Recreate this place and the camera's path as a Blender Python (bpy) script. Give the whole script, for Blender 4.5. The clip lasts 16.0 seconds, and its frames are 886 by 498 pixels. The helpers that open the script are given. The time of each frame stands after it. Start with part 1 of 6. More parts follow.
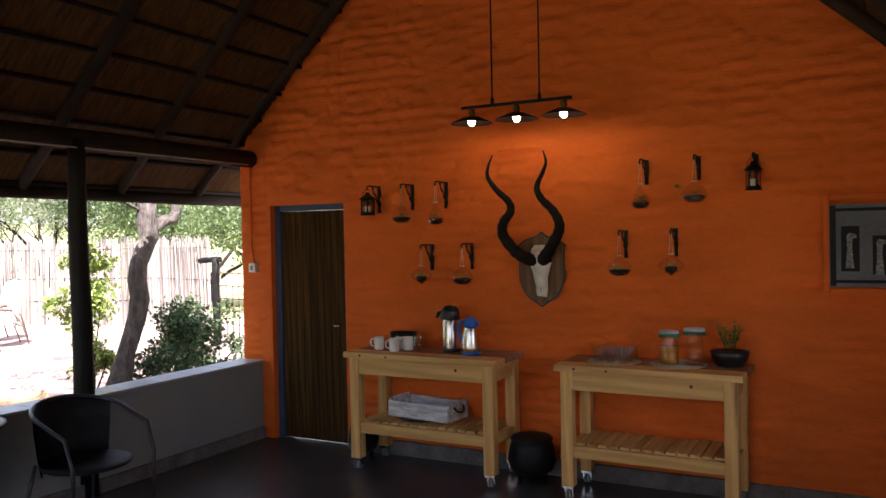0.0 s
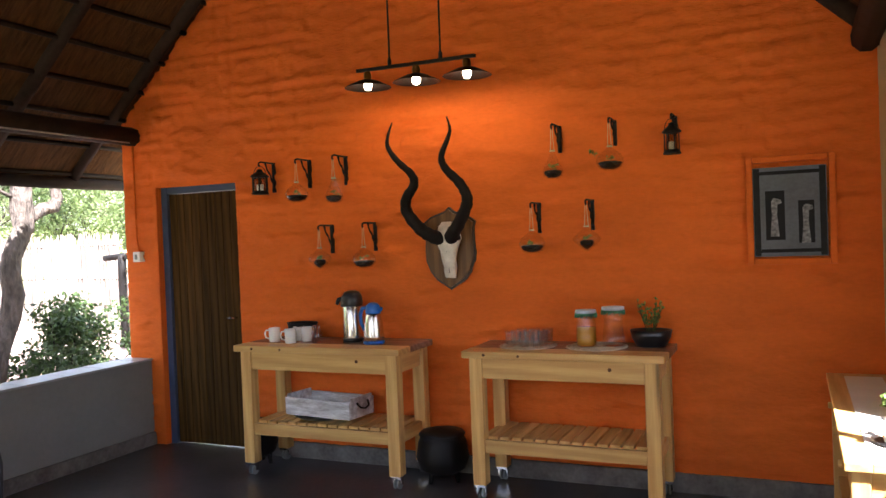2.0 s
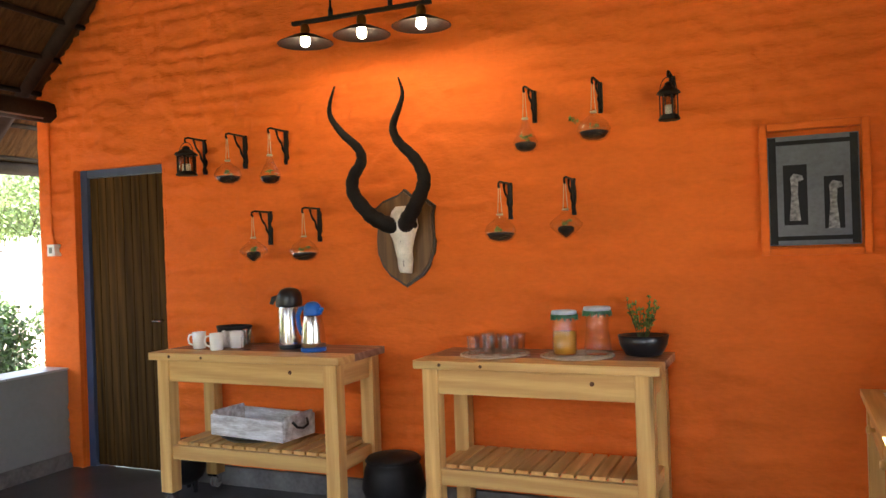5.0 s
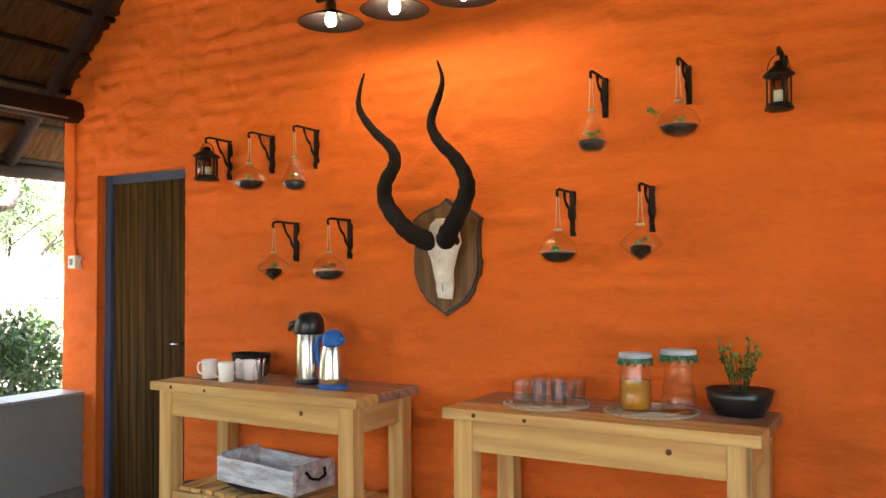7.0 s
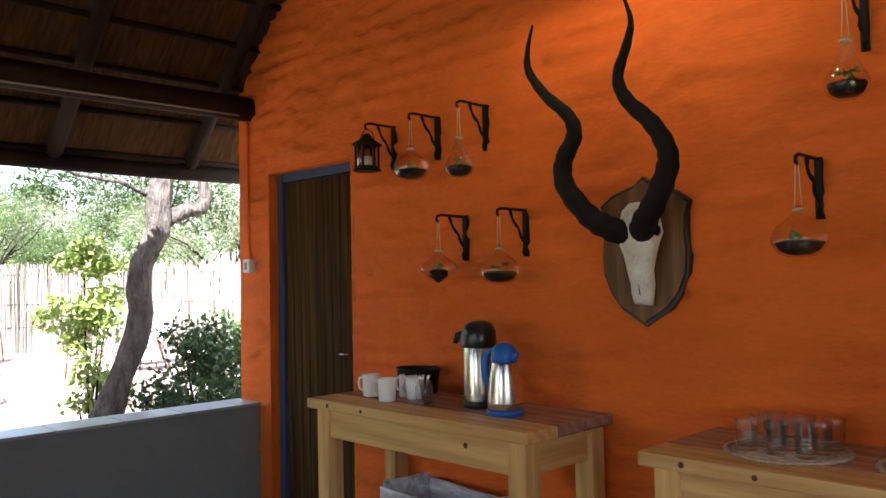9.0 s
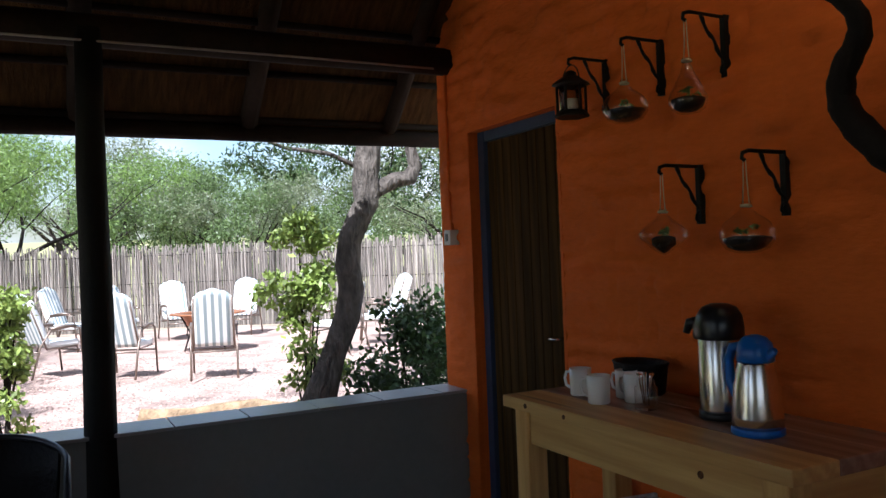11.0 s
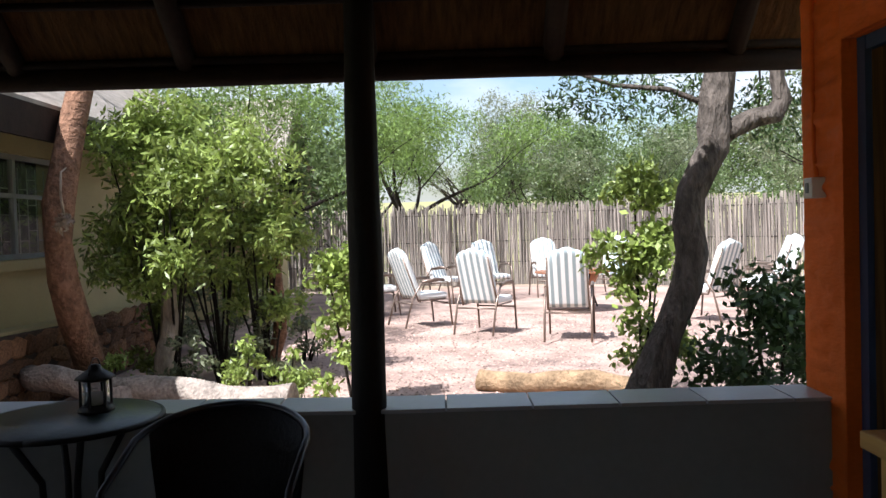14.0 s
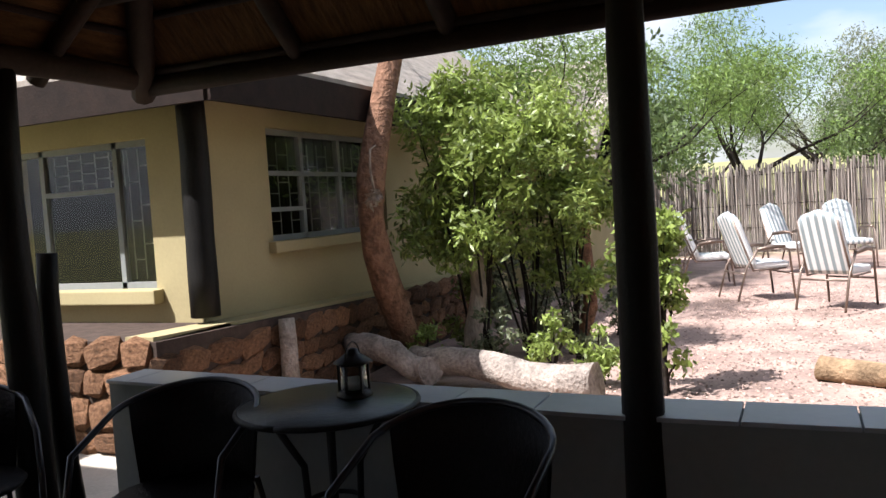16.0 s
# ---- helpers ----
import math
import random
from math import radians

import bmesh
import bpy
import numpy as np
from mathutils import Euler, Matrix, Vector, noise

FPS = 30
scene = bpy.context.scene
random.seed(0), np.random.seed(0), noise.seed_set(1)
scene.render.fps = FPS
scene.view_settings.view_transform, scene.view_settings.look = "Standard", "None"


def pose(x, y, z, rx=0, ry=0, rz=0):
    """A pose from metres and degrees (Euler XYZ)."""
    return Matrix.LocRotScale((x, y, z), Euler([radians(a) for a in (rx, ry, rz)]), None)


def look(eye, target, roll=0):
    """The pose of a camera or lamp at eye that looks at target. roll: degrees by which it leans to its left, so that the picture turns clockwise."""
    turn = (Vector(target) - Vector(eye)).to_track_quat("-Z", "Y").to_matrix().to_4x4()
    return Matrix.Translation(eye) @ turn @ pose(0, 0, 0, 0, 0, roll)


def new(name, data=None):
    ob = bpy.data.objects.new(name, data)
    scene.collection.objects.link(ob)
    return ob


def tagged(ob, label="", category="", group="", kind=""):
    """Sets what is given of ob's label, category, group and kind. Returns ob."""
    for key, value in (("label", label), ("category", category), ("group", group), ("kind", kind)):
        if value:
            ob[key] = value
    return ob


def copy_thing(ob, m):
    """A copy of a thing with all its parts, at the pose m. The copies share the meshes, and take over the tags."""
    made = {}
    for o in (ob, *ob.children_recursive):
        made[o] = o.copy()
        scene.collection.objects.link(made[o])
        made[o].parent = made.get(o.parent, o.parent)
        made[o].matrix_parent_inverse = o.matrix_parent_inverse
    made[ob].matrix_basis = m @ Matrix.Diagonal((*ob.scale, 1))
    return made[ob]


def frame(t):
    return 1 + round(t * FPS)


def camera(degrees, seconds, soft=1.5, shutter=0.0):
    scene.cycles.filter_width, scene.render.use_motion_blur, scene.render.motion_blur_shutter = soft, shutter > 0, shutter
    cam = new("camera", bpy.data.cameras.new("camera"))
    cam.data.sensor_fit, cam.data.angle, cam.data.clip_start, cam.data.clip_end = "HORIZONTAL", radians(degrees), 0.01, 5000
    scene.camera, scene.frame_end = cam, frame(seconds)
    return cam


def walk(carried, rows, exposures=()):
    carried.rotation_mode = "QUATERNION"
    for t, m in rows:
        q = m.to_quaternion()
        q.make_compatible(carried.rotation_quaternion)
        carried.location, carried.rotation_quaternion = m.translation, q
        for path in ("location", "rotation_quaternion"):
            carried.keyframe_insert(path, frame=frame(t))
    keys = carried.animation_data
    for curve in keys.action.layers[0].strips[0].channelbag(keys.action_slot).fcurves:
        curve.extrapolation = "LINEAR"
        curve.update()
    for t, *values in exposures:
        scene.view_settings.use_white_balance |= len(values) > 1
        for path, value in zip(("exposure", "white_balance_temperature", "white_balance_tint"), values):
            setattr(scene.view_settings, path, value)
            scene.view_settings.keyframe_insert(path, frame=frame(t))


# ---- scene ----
cam = camera(57.9, 16.0)
PATH = [
    (0, (5.089, -5.417, 1.715), (4.145, -3.654, 1.687), -1.1),
    (0.5, (5.078, -5.351, 1.661), (4.195, -3.556, 1.626), -0.8),
    (1, (5.032, -5.213, 1.601), (4.224, -3.383, 1.591), -2.0),
    (1.5, (5.001, -5.063, 1.574), (4.228, -3.219, 1.555), -3.0),
    (2, (5.08, -4.846, 1.563), (4.272, -3.017, 1.529), -2.2),
    (2.5, (5.078, -4.763, 1.511), (4.3, -2.921, 1.481), -2.1),
    (3, (5.018, -4.651, 1.484), (4.325, -2.775, 1.456), -2.7),
    (3.5, (4.986, -4.512, 1.47), (4.316, -2.628, 1.471), -3.3),
    (4, (4.99, -4.368, 1.444), (4.266, -2.504, 1.431), -3.7),
    (4.2, (4.986, -4.299, 1.441), (4.235, -2.445, 1.429), -3.1),
    (6.3, (4.901, -3.462, 1.394), (4.006, -1.674, 1.426), -0.8),
    (6.5, (4.9, -3.379, 1.399), (3.964, -1.612, 1.442), -0.2),
    (7, (4.826, -3.224, 1.394), (3.828, -1.492, 1.458), -0.3),
    (7.5, (4.727, -3.082, 1.399), (3.674, -1.385, 1.502), -1.2),
    (8, (4.652, -2.913, 1.403), (3.491, -1.287, 1.494), -2.1),
    (8.5, (4.618, -2.714, 1.411), (3.309, -1.204, 1.504), -1.2),
    (9, (4.544, -2.574, 1.397), (3.123, -1.168, 1.467), -1.1),
    (9.2, (4.513, -2.508, 1.402), (3.049, -1.146, 1.467), -1.2),
    (11.3, (4.065, -1.967, 1.395), (2.254, -1.118, 1.41), -1.7),
    (11.5, (4.047, -1.917, 1.393), (2.215, -1.115, 1.411), -1.3),
    (12, (3.929, -1.827, 1.387), (2.052, -1.138, 1.4), -1.5),
    (12.5, (3.788, -1.731, 1.39), (1.868, -1.172, 1.397), -1.7),
    (13, (3.672, -1.656, 1.394), (1.711, -1.261, 1.379), -2.8),
    (13.5, (3.557, -1.551, 1.394), (1.567, -1.351, 1.363), -2.0),
    (14, (3.452, -1.472, 1.382), (1.453, -1.477, 1.323), -1.7),
    (14.5, (3.359, -1.421, 1.378), (1.37, -1.61, 1.29), -2.6),
    (15, (3.214, -1.381, 1.372), (1.252, -1.76, 1.271), -3.4),
    (15.5, (3.074, -1.338, 1.39), (1.163, -1.921, 1.295), -3.2),
    (16, (2.949, -1.29, 1.395), (1.129, -2.11, 1.287), -3.7),
]
walk(cam, [(t, look(eye, target, roll)) for t, eye, target, roll in PATH], exposures=[(0, 2.5, 6150, 22), (2, 3.4, 6200, 19), (4, 3.85, 6250, 15), (7, 4.1, 6250, 12), (8.2, 3.85, 6100, 11), (9.2, 2.75, 5800, 13), (11.3, 1.4, 5500, 10), (12.5, 1.25, 5400, 9), (14, 1.25, 6000, 12), (15.2, 1.15, 6100, 13), (16, 1.25, 6200, 14)])

# ---- world, sun and exposure ----
world = bpy.data.worlds.new("sky")
scene.world = world
world.use_nodes = True
wn = world.node_tree.nodes
sky = wn.new("ShaderNodeTexSky")
sky.sky_type, sky.sun_disc = "NISHITA", False
SUN_AZ, SUN_EL = -40.0, 55.0   # azimuth from +x towards +y, height
sky.sun_elevation, sky.sun_rotation = radians(SUN_EL), radians(90 - SUN_AZ)
sky.dust_density, sky.air_density = 2.0, 1.2
wn["Background"].inputs["Strength"].default_value = 0.085
cloud_co, cloud_n, cloud_r, cloud_m, cloud_s = wn.new("ShaderNodeTexCoord"), wn.new("ShaderNodeTexNoise"), wn.new("ShaderNodeMapRange"), wn.new("ShaderNodeMix"), wn.new("ShaderNodeMapping")
cloud_m.data_type = "RGBA"
cloud_s.inputs["Scale"].default_value = (1.0, 1.0, 2.6)
cloud_n.inputs["Scale"].default_value, cloud_n.inputs["Detail"].default_value = 3.2, 7
cloud_r.inputs["From Min"].default_value, cloud_r.inputs["From Max"].default_value = 0.44, 0.62
cloud_m.inputs["B"].default_value = (5.6, 5.8, 6.1, 1)
wl = world.node_tree.links.new
wl(cloud_co.outputs["Generated"], cloud_s.inputs["Vector"]); wl(cloud_s.outputs["Vector"], cloud_n.inputs["Vector"])
wl(cloud_n.outputs["Fac"], cloud_r.inputs["Value"]); wl(cloud_r.outputs["Result"], cloud_m.inputs["Factor"])
wl(sky.outputs["Color"], cloud_m.inputs["A"]); wl(cloud_m.outputs["Result"], wn["Background"].inputs["Color"])

sun = new("sun", bpy.data.lights.new("sun", "SUN"))
sun.data.energy, sun.data.angle, sun.data.color = 5.0, radians(0.5), (1.0, 0.965, 0.92)
sun_dir = Vector((math.cos(radians(SUN_EL)) * math.cos(radians(SUN_AZ)), math.cos(radians(SUN_EL)) * math.sin(radians(SUN_AZ)), math.sin(radians(SUN_EL))))
sun.matrix_world = look(sun_dir * 30, (0, 0, 0))


# ---- materials ----
def material(name, base, rough=0.6, metal=0.0, vary=0.25, scale=6.0, bump=0.15, stretch=(1, 1, 1), fine=60.0, spread=0.0, tint=None, coat=0.0, deep=0.01):
    """A surface with large stains, fine grain, relief and, with spread, a shade of its own for each piece."""
    m = bpy.data.materials.new(name)
    m.use_nodes = True
    nt, n = m.node_tree, m.node_tree.nodes
    ln = nt.links.new
    p = n["Principled BSDF"]
    p.inputs["Roughness"].default_value, p.inputs["Metallic"].default_value = rough, metal
    p.inputs["Coat Weight"].default_value = coat
    if rough >= 0.5 and not metal:
        p.inputs["Specular IOR Level"].default_value = 0.2
    co, mp = n.new("ShaderNodeTexCoord"), n.new("ShaderNodeMapping")
    mp.inputs["Scale"].default_value = stretch
    ln(co.outputs["Object"], mp.inputs["Vector"])
    big, small = n.new("ShaderNodeTexNoise"), n.new("ShaderNodeTexNoise")
    big.inputs["Scale"].default_value, big.inputs["Detail"].default_value = scale, 5
    small.inputs["Scale"].default_value, small.inputs["Detail"].default_value = fine, 3
    for t in (big, small):
        ln(mp.outputs["Vector"], t.inputs["Vector"])
    add = n.new("ShaderNodeMath"); add.operation = "MULTIPLY_ADD"
    ln(small.outputs["Fac"], add.inputs[0]); add.inputs[1].default_value = 0.45
    ln(big.outputs["Fac"], add.inputs[2])
    ramp = n.new("ShaderNodeMapRange")
    ramp.inputs["From Min"].default_value, ramp.inputs["From Max"].default_value = 0.45, 1.0
    ln(add.outputs[0], ramp.inputs["Value"])
    mix = n.new("ShaderNodeMix"); mix.data_type = "RGBA"
    dark = [c * (1 - vary) for c in base] if tint is None else tint
    mix.inputs["A"].default_value = (*dark, 1)
    mix.inputs["B"].default_value = (*[min(1, c * (1 + vary * 0.6)) for c in base], 1)
    ln(ramp.outputs["Result"], mix.inputs["Factor"])
    out = mix.outputs["Result"]
    if spread:
        info, hsv, mr = n.new("ShaderNodeObjectInfo"), n.new("ShaderNodeHueSaturation"), n.new("ShaderNodeMapRange")
        mr.inputs["To Min"].default_value, mr.inputs["To Max"].default_value = 1 - spread, 1 + spread
        ln(info.outputs["Random"], mr.inputs["Value"]); ln(mr.outputs["Result"], hsv.inputs["Value"])
        ln(out, hsv.inputs["Color"]); out = hsv.outputs["Color"]
    ln(out, p.inputs["Base Color"])
    if bump:
        b = n.new("ShaderNodeBump"); b.inputs["Strength"].default_value, b.inputs["Distance"].default_value = bump, deep
        ln(add.outputs[0], b.inputs["Height"]); ln(b.outputs["Normal"], p.inputs["Normal"])
    return m


def island_shade(m, amount, base=None):
    """Shades each loose piece of a joined mesh a little differently."""
    n, ln = m.node_tree.nodes, m.node_tree.links.new
    p = n["Principled BSDF"]
    src = p.inputs["Base Color"].links[0].from_socket
    geo, hsv, mr = n.new("ShaderNodeNewGeometry"), n.new("ShaderNodeHueSaturation"), n.new("ShaderNodeMapRange")
    mr.inputs["To Min"].default_value, mr.inputs["To Max"].default_value = 1 - amount, 1 + amount
    ln(geo.outputs["Random Per Island"], mr.inputs["Value"]); ln(mr.outputs["Result"], hsv.inputs["Value"])
    ln(src, hsv.inputs["Color"]); ln(hsv.outputs["Color"], p.inputs["Base Color"])
    return m


def wood(name, light, dark, axis=0, rough=0.5, scale=1.0, spread=0.12):
    """Planed softwood with long grain along one axis, and knots."""
    m = bpy.data.materials.new(name)
    m.use_nodes = True
    n, ln = m.node_tree.nodes, m.node_tree.links.new
    p = n["Principled BSDF"]; p.inputs["Roughness"].default_value = rough
    p.inputs["Specular IOR Level"].default_value = 0.3 if rough < 0.7 else 0.12
    co, mp = n.new("ShaderNodeTexCoord"), n.new("ShaderNodeMapping")
    s = [16.0 * scale] * 3; s[axis] = 0.9 * scale
    mp.inputs["Scale"].default_value = s
    info = n.new("ShaderNodeObjectInfo"); sh = n.new("ShaderNodeVectorMath"); sh.operation = "ADD"
    ln(co.outputs["Object"], sh.inputs[0]); ln(info.outputs["Random"], sh.inputs[1]); ln(sh.outputs[0], mp.inputs["Vector"])
    wv = n.new("ShaderNodeTexWave"); wv.bands_direction = "DIAGONAL"
    wv.inputs["Scale"].default_value, wv.inputs["Distortion"].default_value, wv.inputs["Detail"].default_value = 0.55, 5.0, 4.0
    ln(mp.outputs["Vector"], wv.inputs["Vector"])
    ns = n.new("ShaderNodeTexNoise"); ns.inputs["Scale"].default_value, ns.inputs["Detail"].default_value = 5.0, 6
    ln(mp.outputs["Vector"], ns.inputs["Vector"])
    add = n.new("ShaderNodeMath"); add.operation = "MULTIPLY_ADD"; add.inputs[1].default_value = 0.5
    ln(wv.outputs["Fac"], add.inputs[0]); ln(ns.outputs["Fac"], add.inputs[2])
    mr = n.new("ShaderNodeMapRange"); mr.inputs["From Min"].default_value, mr.inputs["From Max"].default_value = 0.3, 1.0
    ln(add.outputs[0], mr.inputs["Value"])
    mix = n.new("ShaderNodeMix"); mix.data_type = "RGBA"
    mix.inputs["A"].default_value, mix.inputs["B"].default_value = (*light, 1), (*dark, 1)
    ln(mr.outputs["Result"], mix.inputs["Factor"])
    vor = n.new("ShaderNodeTexVoronoi"); vor.inputs["Scale"].default_value = 0.55
    ln(mp.outputs["Vector"], vor.inputs["Vector"])
    kn = n.new("ShaderNodeMapRange"); kn.inputs["From Min"].default_value, kn.inputs["From Max"].default_value = 0.04, 0.13
    kn.inputs["To Min"].default_value, kn.inputs["To Max"].default_value = 0.35, 1.0
    ln(vor.outputs["Distance"], kn.inputs["Value"])
    hsv, pr = n.new("ShaderNodeHueSaturation"), n.new("ShaderNodeMapRange")
    pr.inputs["To Min"].default_value, pr.inputs["To Max"].default_value = 1 - spread, 1 + spread
    ln(info.outputs["Random"], pr.inputs["Value"])
    mul = n.new("ShaderNodeMath"); mul.operation = "MULTIPLY"
    ln(pr.outputs["Result"], mul.inputs[0]); ln(kn.outputs["Result"], mul.inputs[1]); ln(mul.outputs[0], hsv.inputs["Value"])
    ln(mix.outputs["Result"], hsv.inputs["Color"]); ln(hsv.outputs["Color"], p.inputs["Base Color"])
    b = n.new("ShaderNodeBump"); b.inputs["Strength"].default_value, b.inputs["Distance"].default_value = 0.15, 0.004
    ln(add.outputs[0], b.inputs["Height"]); ln(b.outputs["Normal"], p.inputs["Normal"])
    return m


def glass(name, tint=(1, 1, 1), rough=0.0, ior=1.45, coat=0.0):
    m = bpy.data.materials.new(name)
    m.use_nodes = True
    p = m.node_tree.nodes["Principled BSDF"]
    p.inputs["Base Color"].default_value = (*tint, 1)
    p.inputs["Coat Weight"].default_value, p.inputs["Coat Roughness"].default_value = coat, 0.02
    p.inputs["Transmission Weight"].default_value, p.inputs["Roughness"].default_value, p.inputs["IOR"].default_value = 1.0, rough, ior
    return m


def thin_glass(name, gloss=0.4, rough=0.06, tint=0.975, front=0.065):
    """Thin clear glass: light passes straight through, with gloss towards grazing."""
    m = bpy.data.materials.new(name)
    m.use_nodes = True
    n, ln = m.node_tree.nodes, m.node_tree.links.new
    tr, gl, lw, mx = n.new("ShaderNodeBsdfTransparent"), n.new("ShaderNodeBsdfGlossy"), n.new("ShaderNodeLayerWeight"), n.new("ShaderNodeMixShader")
    pw, ml = n.new("ShaderNodeMath"), n.new("ShaderNodeMath")
    pw.operation, pw.inputs[1].default_value = "POWER", 3.0
    ml.operation, ml.inputs[1].default_value, ml.inputs[2].default_value = "MULTIPLY_ADD", gloss, front
    tr.inputs["Color"].default_value = (tint, tint, tint, 1)
    gl.inputs["Roughness"].default_value = rough
    lw.inputs["Blend"].default_value = 0.5
    ln(lw.outputs["Facing"], pw.inputs[0]); ln(pw.outputs[0], ml.inputs[0]); ln(ml.outputs[0], mx.inputs["Fac"])
    ln(tr.outputs[0], mx.inputs[1]); ln(gl.outputs[0], mx.inputs[2])
    ln(mx.outputs[0], n["Material Output"].inputs["Surface"])
    return m


def glow(name, color, strength):
    m = bpy.data.materials.new(name)
    m.use_nodes = True
    p = m.node_tree.nodes["Principled BSDF"]
    p.inputs["Emission Color"].default_value, p.inputs["Emission Strength"].default_value = (*color, 1), strength
    return m


ORANGE = material("orange_plaster", (0.74, 0.148, 0.017), 0.72, vary=0.16, scale=1.6, bump=0.5, fine=26, stretch=(1, 1, 2.4), deep=0.02)
# darker copy of the cream plaster, with the house walls' shade mixed in
HOUSE_CREAM_SHADED = material("shaded_house_plaster", (0.38, 0.32, 0.175), 0.85, vary=0.14, scale=1.5, bump=0.25, fine=40)
CREAM = material("cream_plaster", (0.47, 0.39, 0.215), 0.8, vary=0.14, scale=1.5, bump=0.25, fine=40)
GREYWALL = material("grey_paint", (0.235, 0.25, 0.245), 0.6, vary=0.12, scale=2, bump=0.12, fine=30)
SKIRT = material("grey_cement", (0.16, 0.15, 0.14), 0.7, vary=0.5, scale=7, bump=0.3, fine=40)
FLOOR = material("polished_cement", (0.055, 0.052, 0.055), 0.3, vary=0.65, scale=2.2, bump=0.06, fine=25, coat=0.15)
CAPTILE = material("cap_tile", (0.36, 0.38, 0.40), 0.35, vary=0.12, scale=4, bump=0.04, fine=40, spread=0.08)
THATCH = material("thatch", (0.105, 0.05, 0.018), 0.95, deep=0.03, vary=0.6, scale=7, bump=0.9, fine=60, stretch=(1, 6, 1))
POLE = material("gum_pole", (0.028, 0.017, 0.011), 0.75, vary=0.5, scale=5, bump=0.4, fine=40, spread=0.2)
BATTEN = material("batten", (0.018, 0.010, 0.007), 0.8, vary=0.5, scale=8, bump=0.4, spread=0.2)
POST = material("dark_post", (0.010, 0.009, 0.008), 0.6, vary=0.5, scale=6, bump=0.4)
PINE_X = wood("pine_x", (0.74, 0.47, 0.165), (0.58, 0.32, 0.10), 0, 0.45)
PINE_Y = wood("pine_y", (0.74, 0.47, 0.165), (0.58, 0.32, 0.10), 1, 0.45)
PINE_Z = wood("pine_z", (0.74, 0.47, 0.165), (0.58, 0.32, 0.10), 2, 0.45)
KNOT = material("pine_knot", (0.13, 0.055, 0.02), 0.5, vary=0.5, scale=60, bump=0.1)
PINE_TOP = wood("pine_top", (0.36, 0.225, 0.155), (0.26, 0.15, 0.10), 0, 0.27)
DOORWOOD = wood("dark_door_wood", (0.085, 0.043, 0.011), (0.042, 0.021, 0.006), 2, 0.85, spread=0.25)
BLUE_FRAME = material("blue_grey_steel", (0.045, 0.07, 0.14), 0.45, vary=0.15, bump=0.03)
BLACK = material("black_iron", (0.012, 0.011, 0.011), 0.5, vary=0.4, scale=20, bump=0.2, fine=150)
BLACK_PLASTIC = material("black_plastic", (0.012, 0.012, 0.014), 0.3, vary=0.2, bump=0.02)
BRASS = material("aged_brass", (0.32, 0.19, 0.07), 0.35, metal=1.0, vary=0.3, scale=30, bump=0.05)
STEEL = material("brushed_steel", (0.72, 0.70, 0.68), 0.22, metal=1.0, vary=0.08, scale=4, bump=0.02, stretch=(30, 30, 1))
CHROME = material("chrome", (0.75, 0.75, 0.75), 0.15, metal=1.0, vary=0.05, bump=0)
BLUE = material("blue_plastic", (0.01, 0.13, 0.50), 0.3, vary=0.1, bump=0.01)
CHINA = material("white_china", (0.82, 0.81, 0.78), 0.18, vary=0.04, bump=0)
WHITE = material("white_paint", (0.78, 0.78, 0.76), 0.5, vary=0.08, bump=0.05)
WORN_WHITE = material("worn_white_wood", (0.80, 0.80, 0.80), 0.7, vary=0.2, scale=5, bump=0.3, stretch=(1, 6, 6), fine=30, tint=(0.30, 0.26, 0.24))
BONE = material("bone", (0.80, 0.75, 0.66), 0.6, vary=0.25, scale=18, bump=0.4, fine=120)
HORN = material("horn", (0.012, 0.009, 0.008), 0.7, vary=0.4, scale=14, bump=0.5, fine=90)
SHIELD = wood("shield_wood", (0.20, 0.10, 0.035), (0.10, 0.045, 0.015), 2, 0.4)
SHIELD_EDGE = material("shield_edge", (0.03, 0.016, 0.01), 0.4, vary=0.3, bump=0.1)
GLASS = thin_glass("clear_glass", 0.95, 0.04)
WINDOW = thin_glass("window_glass", 0.12, 0.01, 0.9, 0.025)
SOIL = material("potting_soil", (0.03, 0.02, 0.014), 0.95, vary=0.6, scale=60, bump=0.8, fine=200)
LEAF_SMALL = island_shade(material("small_leaf", (0.16, 0.24, 0.06), 0.5, vary=0.3, scale=9, bump=0), 0.5)
CORD = material("cord", (0.62, 0.5, 0.34), 0.9, vary=0.2, bump=0.1)
CANDLE = material("candle_wax", (0.85, 0.82, 0.74), 0.4, vary=0.05, bump=0)
WICKER = material("woven_grass", (0.50, 0.40, 0.28), 0.9, vary=0.35, scale=40, bump=0.5, fine=140)
JUICE = material("juice", (0.55, 0.26, 0.03), 0.15, vary=0.12, scale=12, bump=0)
GRAVEL = material("red_gravel", (0.37, 0.265, 0.222), 0.95, vary=0.6, scale=1.6, bump=1.0, fine=38)
SOILGROUND = material("bare_earth", (0.28, 0.20, 0.13), 0.95, vary=0.5, scale=1.2, bump=0.6, fine=30)
GRASS_FAR = material("dry_grass", (0.24, 0.27, 0.08), 0.95, vary=0.4, scale=0.4, bump=0.5, fine=20)
REED = island_shade(material("reed_stick", (0.27, 0.235, 0.205), 0.9, vary=0.4, scale=4, bump=0.3, stretch=(1, 1, 0.2)), 0.55)
BARK = material("bark", (0.028, 0.021, 0.017), 0.95, deep=0.045, vary=0.6, scale=14, bump=1.0, fine=45, stretch=(1, 1, 0.4))
BARK_THORN = material("thorn_bark", (0.11, 0.092, 0.078), 0.95, deep=0.06, vary=0.7, scale=16, bump=1.0, fine=50, stretch=(1, 1, 0.35))
